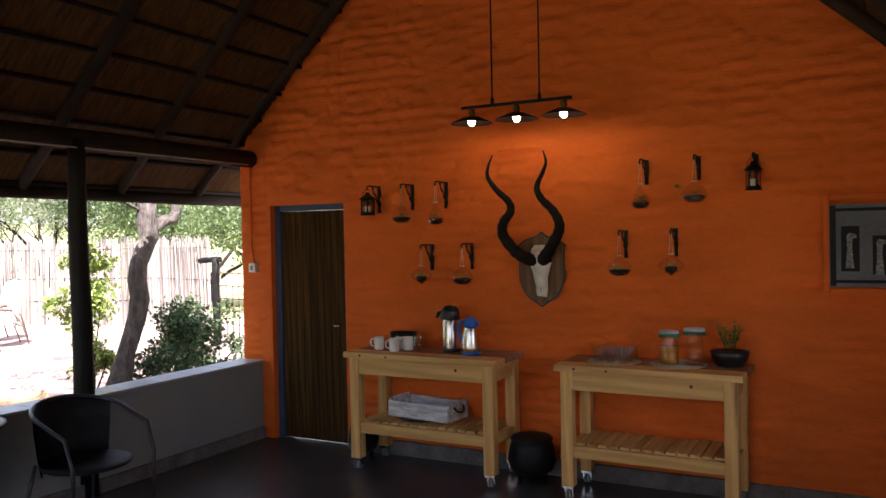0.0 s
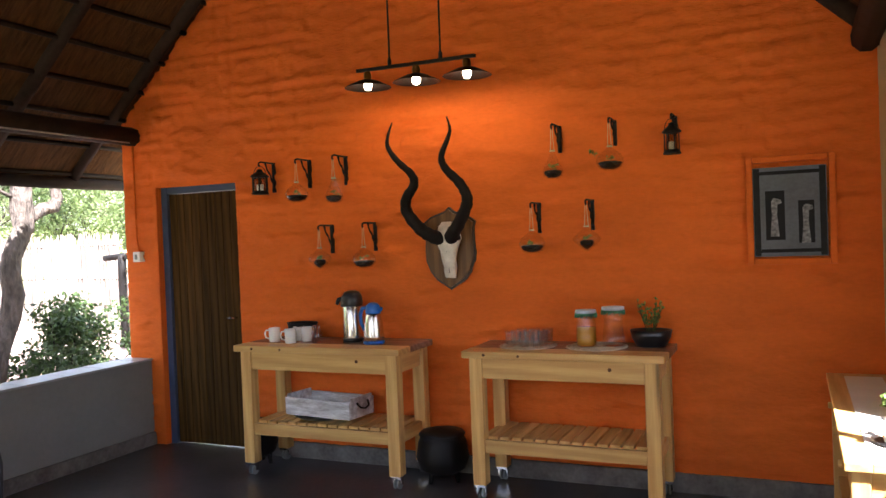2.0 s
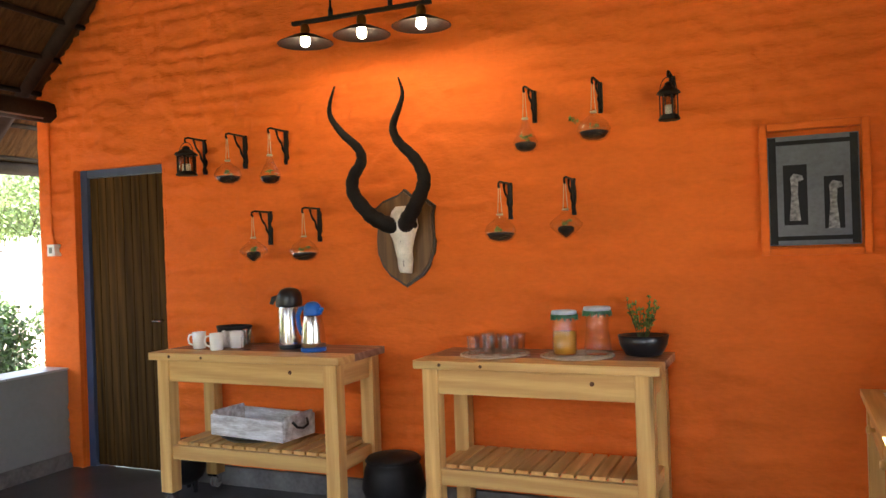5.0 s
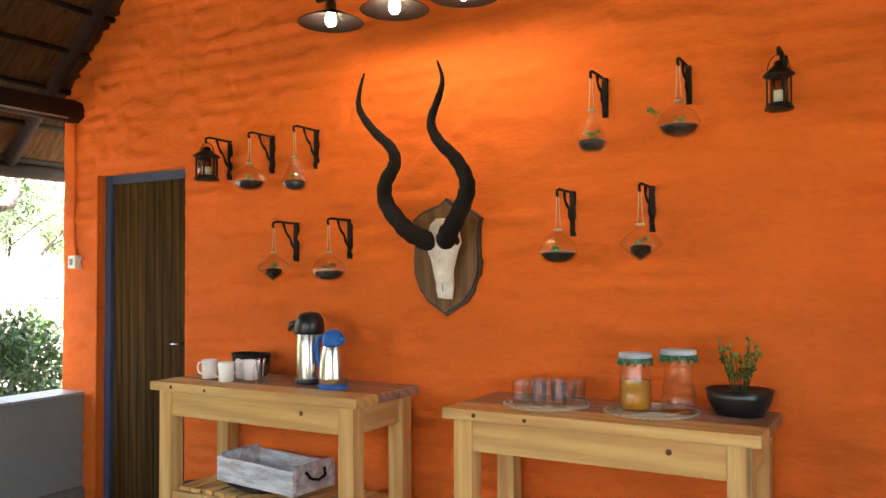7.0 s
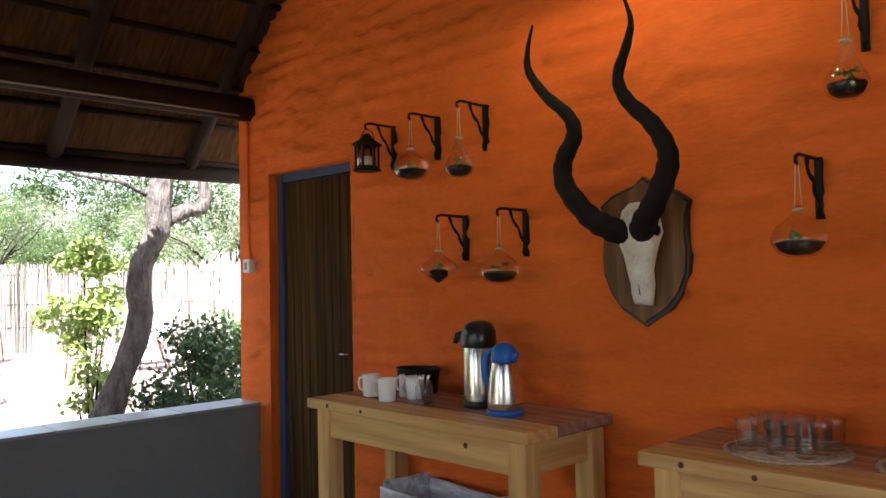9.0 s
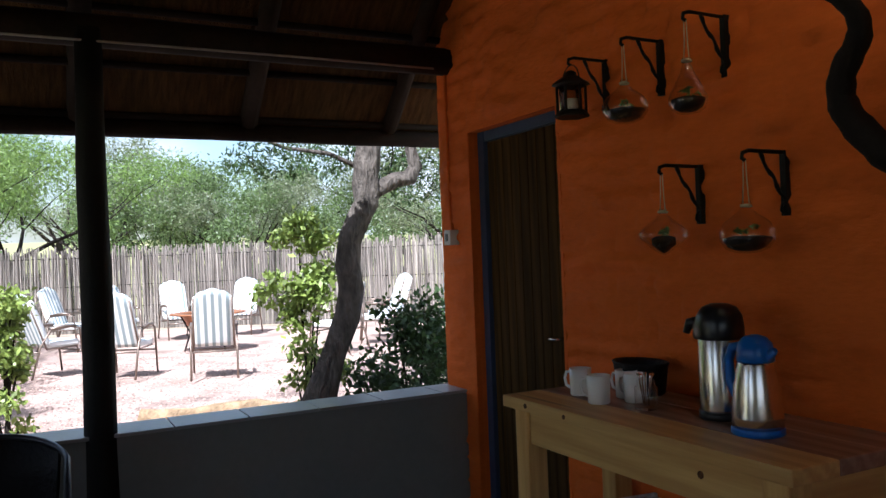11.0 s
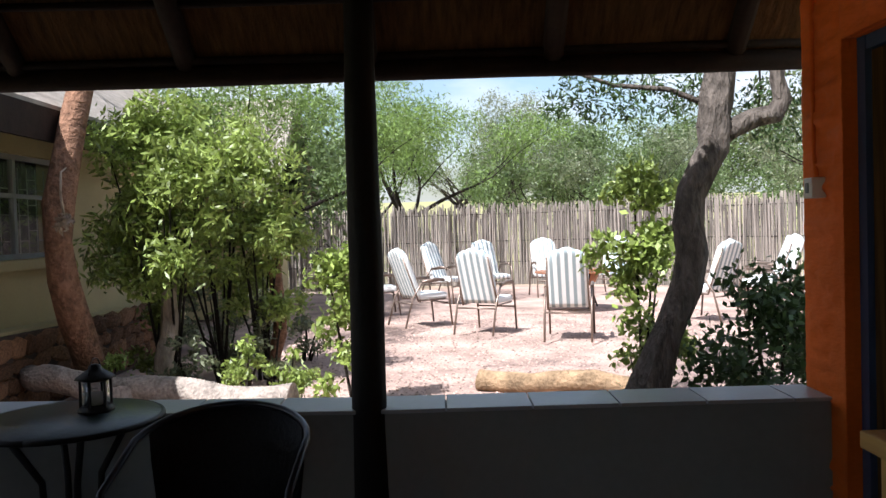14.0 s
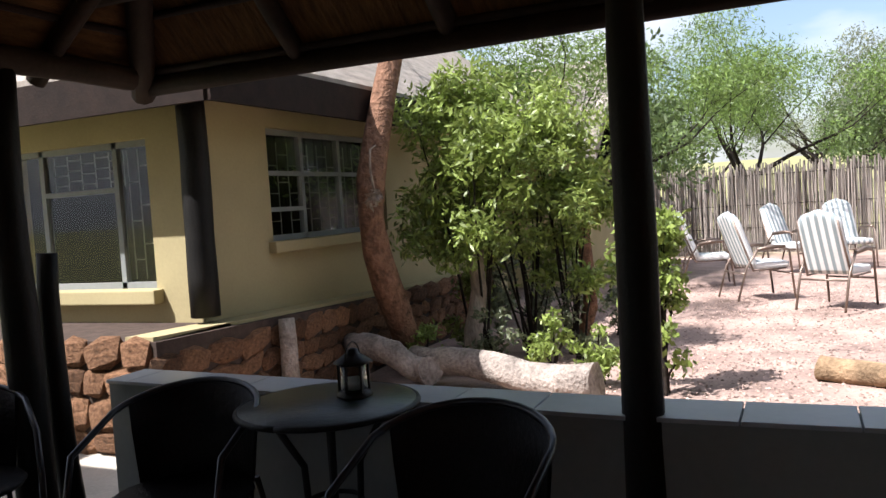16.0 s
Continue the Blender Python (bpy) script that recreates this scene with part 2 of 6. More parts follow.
BARK_RED = material("red_bark", (0.22, 0.12, 0.075), 0.95, deep=0.045, vary=0.65, scale=14, bump=1.0, fine=40)
BARK_PALE = material("pale_bark", (0.36, 0.29, 0.23), 0.95, deep=0.045, vary=0.5, scale=12, bump=1.0, fine=40, stretch=(1, 1, 0.4))
LOGGREY = material("weathered_log", (0.33, 0.28, 0.24), 0.9, deep=0.045, vary=0.7, scale=5, bump=0.8, fine=40)
LOGTAN = material("tan_log", (0.31, 0.21, 0.125), 0.9, deep=0.045, vary=0.65, scale=7, bump=0.9, fine=40)
STONE = material("field_stone", (0.22, 0.115, 0.062), 0.85, deep=0.045, vary=0.65, scale=7, bump=0.7, fine=50, spread=0.45)
MORTAR = material("stone_mortar", (0.07, 0.05, 0.04), 0.95, vary=0.4, scale=10, bump=0.5)
ROOFTOP = material("grey_thatch", (0.33, 0.29, 0.25), 0.95, vary=0.35, scale=5, bump=0.8, fine=60, stretch=(1, 4, 1))
ALU = material("bronze_tube", (0.20, 0.15, 0.12), 0.4, metal=0.6, vary=0.15, bump=0.02)
COPPER = material("rust_copper", (0.36, 0.15, 0.07), 0.5, metal=0.5, vary=0.4, scale=8, bump=0.2)
# near-black colour that stands in for the shade of unlit rooms
ROOM_SHADE = material("painted_room_shade", (0.03, 0.03, 0.03), 0.9, vary=0.2)
RATTAN = material("dark_rattan", (0.008, 0.007, 0.008), 0.5, vary=0.4, scale=60, bump=0.6, fine=200)
TABLEGLASS = material("rippled_glass", (0.012, 0.022, 0.02), 0.28, vary=0.2, scale=60, bump=0.3, fine=120)
PHOTO_LIGHT = material("photo_pale", (0.24, 0.24, 0.25), 0.6, vary=0.6, scale=60, bump=0)
PICTURE = material("photo_grey", (0.13, 0.14, 0.16), 0.5, vary=0.35, scale=3, bump=0.0)
PHOTO_DARK = material("photo_black", (0.012, 0.012, 0.014), 0.6, vary=0.2, bump=0)


def striped():
    m = material("striped_cushion", (0.72, 0.72, 0.70), 0.85, vary=0.06, scale=8, bump=0.1)
    n, ln = m.node_tree.nodes, m.node_tree.links.new
    p = n["Principled BSDF"]
    src = p.inputs["Base Color"].links[0].from_socket
    co, sep, mul, sn, gt = n.new("ShaderNodeTexCoord"), n.new("ShaderNodeSeparateXYZ"), n.new("ShaderNodeMath"), n.new("ShaderNodeMath"), n.new("ShaderNodeMapRange")
    mul.operation, mul.inputs[1].default_value = "MULTIPLY", 2 * math.pi / 0.088
    sn.operation = "COSINE"
    gt.inputs["From Min"].default_value, gt.inputs["From Max"].default_value = 0.0, 0.25
    gt.inputs["To Min"].default_value, gt.inputs["To Max"].default_value = 0.0, 1.0
    ln(co.outputs["Object"], sep.inputs[0]); ln(sep.outputs["X"], mul.inputs[0]); ln(mul.outputs[0], sn.inputs[0]); ln(sn.outputs[0], gt.inputs["Value"])
    mix = n.new("ShaderNodeMix"); mix.data_type = "RGBA"
    mix.inputs["B"].default_value = (0.27, 0.32, 0.33, 1)
    ln(gt.outputs["Result"], mix.inputs["Factor"]); ln(src, mix.inputs["A"]); ln(mix.outputs["Result"], p.inputs["Base Color"])
    return m


STRIPED = striped()


def foliage(name, base):
    """Thin leaves: each a shade of its own, and part of the light passes through."""
    m = island_shade(material(name, base, 0.45, vary=0.35, scale=2.5, bump=0), 0.45)
    n, ln = m.node_tree.nodes, m.node_tree.links.new
    p = n["Principled BSDF"]
    tl, mx = n.new("ShaderNodeBsdfTranslucent"), n.new("ShaderNodeMixShader")
    ln(p.inputs["Base Color"].links[0].from_socket, tl.inputs["Color"])
    mx.inputs["Fac"].default_value = 0.38
    ln(p.outputs[0], mx.inputs[1]); ln(tl.outputs[0], mx.inputs[2]); ln(mx.outputs[0], n["Material Output"].inputs["Surface"])
    return m


LEAF_BRIGHT = foliage("bright_leaves", (0.25, 0.32, 0.075))
LEAF_DARK = foliage("dark_leaves", (0.05, 0.09, 0.025))
LEAF_THORN = foliage("thorn_tree_leaves", (0.12, 0.17, 0.06))
LEAF_LIME = foliage("lime_leaves", (0.16, 0.24, 0.055))
LEAF_OLIVE = foliage("olive_leaves", (0.17, 0.19, 0.105))


# ---- shape helpers ----
def box(bm, x0, x1, y0, y1, z0, z1, bevel=0.0):
    m = Matrix.Translation(((x0 + x1) / 2, (y0 + y1) / 2, (z0 + z1) / 2)) @ Matrix.Diagonal((abs(x1 - x0), abs(y1 - y0), abs(z1 - z0), 1))
    r = bmesh.ops.create_cube(bm, size=1, matrix=m)
    if bevel:
        es = list({e for v in r["verts"] for e in v.link_edges})
        bmesh.ops.bevel(bm, geom=es, offset=bevel, segments=2, affect="EDGES", profile=0.6)
    return bm


def tube(bm, pts, radii, n=8, caps=True):
    """A round tube through points, with a radius for each."""
    pts = [Vector(p) for p in pts]
    if not hasattr(radii, "__len__"):
        radii = [radii] * len(pts)
    rings = []
    side = None
    for i, p in enumerate(pts):
        d = (pts[min(i + 1, len(pts) - 1)] - pts[max(i - 1, 0)]).normalized()
        if side is None:
            side = d.orthogonal().normalized()
        side = (side - d * side.dot(d)).normalized()
        up = d.cross(side)
        rings.append([bm.verts.new(p + (side * math.cos(a) + up * math.sin(a)) * radii[i]) for a in [2 * math.pi * k / n for k in range(n)]])
    for a, b in zip(rings, rings[1:]):
        for k in range(n):
            f = bm.faces.new((a[k], a[(k + 1) % n], b[(k + 1) % n], b[k])); f.smooth = True
    if caps:
        bm.faces.new(rings[0][::-1]); bm.faces.new(rings[-1])
    return bm


def lathe(bm, prof, n=24, at=(0, 0, 0), lid=True):
    """A turned shape: profile of (radius, height)."""
    x, y, z = at
    rings = [[bm.verts.new((x + max(r, 1e-4) * math.cos(2 * math.pi * k / n), y + max(r, 1e-4) * math.sin(2 * math.pi * k / n), z + h)) for k in range(n)] for r, h in prof]
    for a, b in zip(rings, rings[1:]):
        for k in range(n):
            f = bm.faces.new((a[k], a[(k + 1) % n], b[(k + 1) % n], b[k])); f.smooth = True
    if prof[0][0] > 0.001: bm.faces.new(rings[0][::-1])
    if prof[-1][0] > 0.001 and lid: bm.faces.new(rings[-1])
    return bm


def link(name, bm, mat, parent=None, label="", at=None):
    me = bpy.data.meshes.new(name)
    if len(bm.faces) < 4000:
        bmesh.ops.recalc_face_normals(bm, faces=bm.faces)
    bm.to_mesh(me)
    bm.free()
    me.materials.append(mat)
    ob = new(name, me)
    if parent is not None:
        ob.parent = parent
    if at is not None:
        ob.location = at
    if label:
        ob["label"] = label
    return ob


def part(name, bm, mat, parent, label=""):
    return link(name, bm, mat, parent, label)


def thing(name, at, label, category, group="", kind="", rz=0):
    ob = new(name)
    ob.matrix_basis = pose(*at, 0, 0, rz)
    return tagged(ob, label, category, group, kind)


def structure(name, bm, mat, label, category):
    return tagged(link(name, bm, mat), label, category, kind="structure")


def B(*a, **k):
    return box(bmesh.new(), *a, **k)


def T(*a, **k):
    return tube(bmesh.new(), *a, **k)


def L(*a, **k):
    return lathe(bmesh.new(), *a, **k)


def rock(bm, seed, scale):
    """Roughens a closed shape with noise."""
    for v in bm.verts:
        v.co += v.co.normalized() * scale * noise.noise(v.co * 3 + Vector((seed, 0, 0)))
    return bm


# ---- floor, ground and walls ----
WALL_L, WALL_R, DOOR_L, DOOR_R, DOOR_H = 0.17, 5.5, 0.5, 1.27, 2.02
EAVE_X, EAVE_Z, SLOPE = -0.28, 2.06, 0.94
BACK = -7.6

structure("floor", B(0.2, 5.5, BACK, 0.3, -0.12, 0.0), FLOOR, "dark polished cement veranda floor with worn mottling", "floor")
patio = structure("patio", B(-0.95, 0.2, BACK - 6, -4.45, -0.15, -0.004), material("pale_paving", (0.50, 0.45, 0.38), 0.85, vary=0.25, scale=3, bump=0.3), "pale sunlit paving outside the veranda", "paving")


def ground_height(x, y):
    return 0.03 * noise.noise(Vector((x * 0.5, y * 0.5, 0))) - 0.03 + (max(0, -x - 16) * 0.035)


def ground_sheet():
    bm = bmesh.new()
    xs = [-420, -250, -150, -90, -60, -45, -35, -28, -24, -20] + [-18 + 0.6 * i for i in range(31)] + [3, 8, 20, 60, 150, 420]
    ys = [-420, -200, -100, -60, -40, -25, -18] + [-14 + 0.7 * i for i in range(41)] + [18, 24, 35, 60, 120, 250, 420]
    grid = [[bm.verts.new((x, y, ground_height(x, y) - (0.15 if x > -0.2 else 0))) for y in ys] for x in xs]
    for a, b in zip(grid, grid[1:]):
        for i in range(len(ys) - 1):
            f = bm.faces.new((a[i], b[i], b[i + 1], a[i + 1])); f.smooth = True
    return bm


def yard_to_bush(m):
    """Gravel in the yard gives way to grass beyond the fence."""
    n, ln = m.node_tree.nodes, m.node_tree.links.new
    p = n["Principled BSDF"]
    src = p.inputs["Base Color"].links[0].from_socket
    co, sep, ns, add, mr = n.new("ShaderNodeTexCoord"), n.new("ShaderNodeVectorMath"), n.new("ShaderNodeTexNoise"), n.new("ShaderNodeMath"), n.new("ShaderNodeMapRange")
    sep.operation = "DISTANCE"; sep.inputs[1].default_value = (-6.0, -1.0, 0)
    ns.inputs["Scale"].default_value = 0.6
    ln(co.outputs["Object"], sep.inputs[0]); ln(co.outputs["Object"], ns.inputs["Vector"])
    add.operation = "MULTIPLY_ADD"; add.inputs[1].default_value = 2.5
    ln(ns.outputs["Fac"], add.inputs[0]); ln(sep.outputs["Value"], add.inputs[2])
    mr.inputs["From Min"].default_value, mr.inputs["From Max"].default_value = 9.8, 11.5
    ln(add.outputs[0], mr.inputs["Value"])
    mix = n.new("ShaderNodeMix"); mix.data_type = "RGBA"
    mix.inputs["B"].default_value = (0.27, 0.26, 0.12, 1)
    ln(mr.outputs["Result"], mix.inputs["Factor"]); ln(src, mix.inputs["A"]); ln(mix.outputs["Result"], p.inputs["Base Color"])


yard_to_bush(GRAVEL)
structure("ground", ground_sheet(), GRAVEL, "red-brown gravel yard running out to the bush", "ground")


def wall_relief(x, z):
    """Uneven bagged brickwork under thick paint."""
    wx = x + 0.15 * noise.noise(Vector((x * 2, z * 2, 7)))
    wz = z + 0.03 * noise.noise(Vector((x * 1.6, z * 2, 3)))
    n1 = noise.noise(Vector((wx * 3.0, wz * 16.0, 1.0))) + 0.5 * noise.noise(Vector((wx * 6.0, wz * 26.0, 2.0)))
    ridge = min(0.013, max(0.0, n1 - 0.18) * 0.22)
    n2 = noise.noise(Vector((wx * 5.0, wz * 12.0, 5.0)))
    big = noise.noise(Vector((x * 0.9, z * 1.1, 9.0))) * 0.007
    rough = noise.noise(Vector((x * 14.0, z * 20.0, 2.0))) * 0.0045 + max(0.0, noise.noise(Vector((x * 7.0, z * 11.0, 22.0))) - 0.25) * 0.012
    row = math.floor(z / 0.086)
    course = abs(((z / 0.086) % 1.0) - 0.5)
    joint = abs((((x + 0.11 * (row % 2)) / 0.23) % 1.0) - 0.5)
    keep = max(0.0, (0.42 if x < 2.3 else 0.2) + noise.noise(Vector((x * 1.1, z * 1.1, 12))))
    groove = -0.02 * max(max(0, course - 0.36) / 0.14, max(0, joint - 0.45) / 0.05) * keep
    near = min(abs(x - WALL_L), abs(x - DOOR_L) if z < DOOR_H + 0.05 else 9, abs(x - DOOR_R) if z < DOOR_H + 0.05 else 9, abs(z - DOOR_H) if DOOR_L < x < DOOR_R else 9)
    fade = min(1.0, 0.15 + near / 0.08)
    return -fade * (ridge * 1.15 + n2 * 0.004 + big * 0.6 + rough * 1.3 + groove * 1.6)


def orange_wall():
    bm = bmesh.new()
    step = 0.0202
    xs = sorted({DOOR_L - step * i for i in range(int((DOOR_L - WALL_L) / step) + 1)} | {DOOR_L + (DOOR_R - DOOR_L) * i / 38 for i in range(1, 39)} | {DOOR_R + (WALL_R - DOOR_R) * i / 209 for i in range(1, 210)})
    xs[0] = WALL_L
    zs = [DOOR_H * k / 100 for k in range(262)]
    nx, nz = len(xs) - 1, len(zs) - 1
    vs = {}

    def roof_z(x):
        return 2.72 + SLOPE * (min(x, 2 * 2.85 - x) - 0.17) + 0.1

    def vert(i, k):
        if (i, k) not in vs:
            x, z = xs[i], zs[k]
            edge = 0.012 * noise.noise(Vector((0, z * 2.5, 4))) if i == 0 else 0
            vs[(i, k)] = bm.verts.new((x + edge, wall_relief(x, z), z))
        return vs[(i, k)]

    for i in range(nx):
        xm = (xs[i] + xs[i + 1]) / 2
        for k in range(nz):
            zm = (zs[k] + zs[k + 1]) / 2
            if DOOR_L < xm < DOOR_R and zm < DOOR_H or zm > roof_z(xm):
                continue
            f = bm.faces.new((vert(i, k), vert(i + 1, k), vert(i + 1, k + 1), vert(i, k + 1))); f.smooth = True
    box(bm, DOOR_L - 0.02, DOOR_L - 0.003, -0.002, 0.06, 0, DOOR_H)
    box(bm, DOOR_R + 0.003, DOOR_R + 0.02, -0.002, 0.06, 0, DOOR_H)
    box(bm, DOOR_L, DOOR_R, -0.002, 0.06, DOOR_H + 0.003, DOOR_H + 0.02)
    return bm


structure("wall_orange", orange_wall(), ORANGE, "orange painted gable wall of uneven bagged brickwork", "wall")
core = bmesh.new()
outline = [(WALL_L + 0.004, 0), (DOOR_L, 0), (DOOR_L, DOOR_H), (DOOR_R, DOOR_H), (DOOR_R, 0), (WALL_R + 0.2, 0), (WALL_R + 0.2, 2.62), (2.85, 5.15), (WALL_L + 0.004, 2.68)]
front, rear = [core.verts.new((a, 0.03, b)) for a, b in outline], [core.verts.new((a, 0.26, b)) for a, b in outline]
core.faces.new(front); core.faces.new(rear[::-1])
for i in range(len(outline)):
    core.faces.new((front[i], rear[i], rear[(i + 1) % len(outline)], front[(i + 1) % len(outline)]))
structure("wall_core", core, ORANGE, "solid orange painted gable wall behind the plaster face", "wall")
structure("skirting", B(DOOR_R + 0.01, WALL_R, -0.03, 0.0, 0, 0.115, bevel=0.006), SKIRT, "dark grey cement skirting along the orange wall", "skirting")

# right-hand wall with its window
WIN = (-3.4, -1.25, 0.92, 2.08)


def right_wall():
    bm = bmesh.new()
    y0, y1, z0, z1 = WIN
    box(bm, WALL_R, WALL_R + 0.24, y1, 0.03, 0, 2.62)
    box(bm, WALL_R, WALL_R + 0.24, BACK, y0, 0, 2.62)
    box(bm, WALL_R, WALL_R + 0.24, y0, y1, 0, z0)
    box(bm, WALL_R, WALL_R + 0.24, y0, y1, z1, 2.62)
    return bm


structure("wall_east", right_wall(), CREAM, "cream plastered wall with a window", "wall")
surround = bmesh.new()
for a in ((WIN[1], WIN[1] + 0.27, WIN[2] - 0.08, WIN[3] + 0.12), (WIN[0] - 0.09, WIN[0], WIN[2] - 0.08, WIN[3] + 0.09), (WIN[0], WIN[1], WIN[3], WIN[3] + 0.09), (WIN[0], WIN[1], WIN[2] - 0.08, WIN[2])):
    box(surround, WALL_R - 0.03, WALL_R + 0.02, *a, bevel=0.012)
structure("window_surround", surround, CREAM, "raised cream plaster band round the window", "trim")


def steel_window(name, axis, plane, a0, a1, z0, z1, bars, label, mat=WHITE, depth=0.045):
    """A steel casement: frame, mullions, panes. axis 'x': the pane stands at x = plane and runs along y."""
    def bx(bm, a, b, c, d, e=depth, off=0.0):
        if axis == "x":
            return box(bm, plane - e / 2 + off, plane + e / 2 + off, a, b, c, d)
        return box(bm, a, b, plane - e / 2 + off, plane + e / 2 + off, c, d)
    w = thing(name, (0, 0, 0), label, "window", kind="structure")
    fr = bmesh.new()
    t = 0.045
    bx(fr, a0, a0 + t, z0, z1); bx(fr, a1 - t, a1, z0, z1); bx(fr, a0 + t, a1 - t, z0, z0 + t); bx(fr, a0 + t, a1 - t, z1 - t, z1)
    part("window_frame", fr, mat, w)
    for kind, p, q0, q1 in bars:
        if kind == "v":
            part("mullion", bx(bmesh.new(), p - 0.022, p + 0.022, q0, q1), mat, w)
        else:
            part("transom", bx(bmesh.new(), q0, q1, p - 0.018, p + 0.018), mat, w)
    pane = part("pane", bx(bmesh.new(), a0 + t, a1 - t, z0 + t, z1 - t, 0.006), WINDOW, w, "clear glass pane")
    pane.visible_shadow = False
    return w


steel_window("window_1", "x", WALL_R + 0.06, WIN[0], WIN[1], WIN[2], WIN[3], [("v", -1.75, 0.96, 2.04), ("v", -2.35, 0.96, 2.04), ("h", 1.59, -1.73, -1.295)], "white steel casement window with an open side light")
sash = thing("window_sash", (WALL_R + 0.03, -1.31, 1.62), "white steel top-hung sash standing open", "window", kind="structure")
sf = bmesh.new()
for a in ((0.0, 0.03, -0.40, 0.0, 0.36, 0.39), (0.0, 0.03, -0.40, 0.0, 0.0, 0.03), (0.0, 0.03, -0.03, 0.0, 0.03, 0.36), (0.0, 0.03, -0.40, -0.37, 0.03, 0.36)):
    box(sf, *a)
part("sash_frame", sf, WHITE, sash)
sash.rotation_euler = (0, radians(14), 0)

# unseen back and side walls, added to close the place and trim its daylight
HIP_END = -4.5
south = bmesh.new()
box(south, 2.0, WALL_R, BACK - 0.24, BACK, 0, 1.0)
box(south, 2.0, WALL_R, BACK - 0.24, BACK, 3.0, 5.0)
box(south, 2.0, 3.4, BACK - 0.24, BACK, 1.0, 3.0)
structure("light_wall_south", south, CREAM, "unseen cream wall added to trim the daylight through its opening", "wall")
side = bmesh.new()
box(side, 1.9, 2.1, BACK, -5.4, 0, 1.1)
box(side, 1.9, 2.1, BACK, HIP_END, 2.2, 4.3)
structure("light_wall_southwest", side, CREAM, "unseen cream low wall and lintel added to trim the daylight", "wall")

# low wall towards the garden
LW0, LW1, LWTOP, LWEND = 0.18, 0.38, 0.665, -4.3


def veer(bm):
    """Past the post the low wall runs out towards the garden."""
    for v in bm.verts:
        v.co.x += 0.075 * min(0.0, v.co.y + 1.85)
    return bm


lw = B(LW0, LW1, -1.85, -0.0, -0.1, LWTOP)
box(lw, LW0, LW1, LWEND, -1.85, -0.1, LWTOP)
bmesh.ops.remove_doubles(lw, verts=lw.verts, dist=0.001)
structure("low_wall", veer(lw), GREYWALL, "low grey painted wall along the open side of the veranda", "low wall")
lws = B(LW1, LW1 + 0.025, -1.85, -0.0, 0, 0.10, bevel=0.006)
box(lws, LW1, LW1 + 0.025, LWEND, -1.85, 0, 0.10, bevel=0.006)
structure("low_wall_skirting", veer(lws), SKIRT, "mottled cement skirting at the foot of the low wall", "skirting")
coping = thing("coping", (0, 0, 0), "row of grey ceramic tiles capping the low wall", "coping", kind="structure")
tile_pts = [-0.003]
y = -0.15
while y > LWEND:
    tile_pts.append(y); y -= 0.334
tile_pts.append(LWEND)
for a, b in zip(tile_pts, tile_pts[1:]):
    part("tile", veer(B(LW0 - 0.03, LW1 + 0.02, b + 0.003, a - 0.003, LWTOP, LWTOP + 0.016, bevel=0.003)), CAPTILE, coping)

# ---- roof ----
RIDGE_X = 2.85
HIP_Y = -4.4
THICK = 0.16


def plane_z(x):
    return EAVE_Z + 0.06 + SLOPE * (x - EAVE_X)


def slab(bm, quad, up):
    lo = [bm.verts.new(p) for p in quad]
    hi = [bm.verts.new(Vector(p) + Vector((0, 0, up))) for p in quad]
    bm.faces.new(lo[::-1]); bm.faces.new(hi)
    n = len(quad)
    for i in range(n):
        bm.faces.new((lo[i], lo[(i + 1) % n], hi[(i + 1) % n], hi[i]))
    return bm


def thatch_side(sign, hip):
    """One slope of the thatch as a rough sheet with depth."""
    bm = bmesh.new()
    fx = lambda x: x if sign > 0 else 2 * RIDGE_X - x
    top = plane_z(RIDGE_X)
    if hip:
        q = [(EAVE_X, 0.6, plane_z(EAVE_X)), (EAVE_X, HIP_Y, plane_z(EAVE_X)), (2.0, HIP_Y + 2.28, plane_z(2.0)), (2.0, BACK, plane_z(2.0)), (RIDGE_X, BACK, top), (RIDGE_X, 0.6, top)]
    else:
        q = [(fx(EAVE_X + 0.33), 0.6, plane_z(EAVE_X + 0.33)), (fx(EAVE_X + 0.33), BACK, plane_z(EAVE_X + 0.33)), (fx(RIDGE_X), BACK, top), (fx(RIDGE_X), 0.6, top)]
    slab(bm, q, 0.22)
    return bm


structure("ceiling_west", thatch_side(1, True), THATCH, "brown thatch seen from below between dark battens", "thatch roof")
structure("ceiling_east", thatch_side(-1, False), THATCH, "brown thatch seen from below between dark battens", "thatch roof")
hz = plane_z(EAVE_X)
structure("ceiling_hip", slab(bmesh.new(), [(EAVE_X, HIP_Y, hz), (2.0, HIP_Y, hz), (2.0, HIP_Y + 2.28, plane_z(2.0))], 0.22), THATCH, "hipped end of the brown thatch roof", "thatch roof")
cheek = bmesh.new()
slab(cheek, [(2.0, HIP_Y, hz), (2.0, HIP_Y + 2.28, plane_z(2.0)), (2.0, BACK, plane_z(2.0))], 0.05)
structure("roof_cheek", cheek, CREAM, "plain cheek closing the roof", "wall")


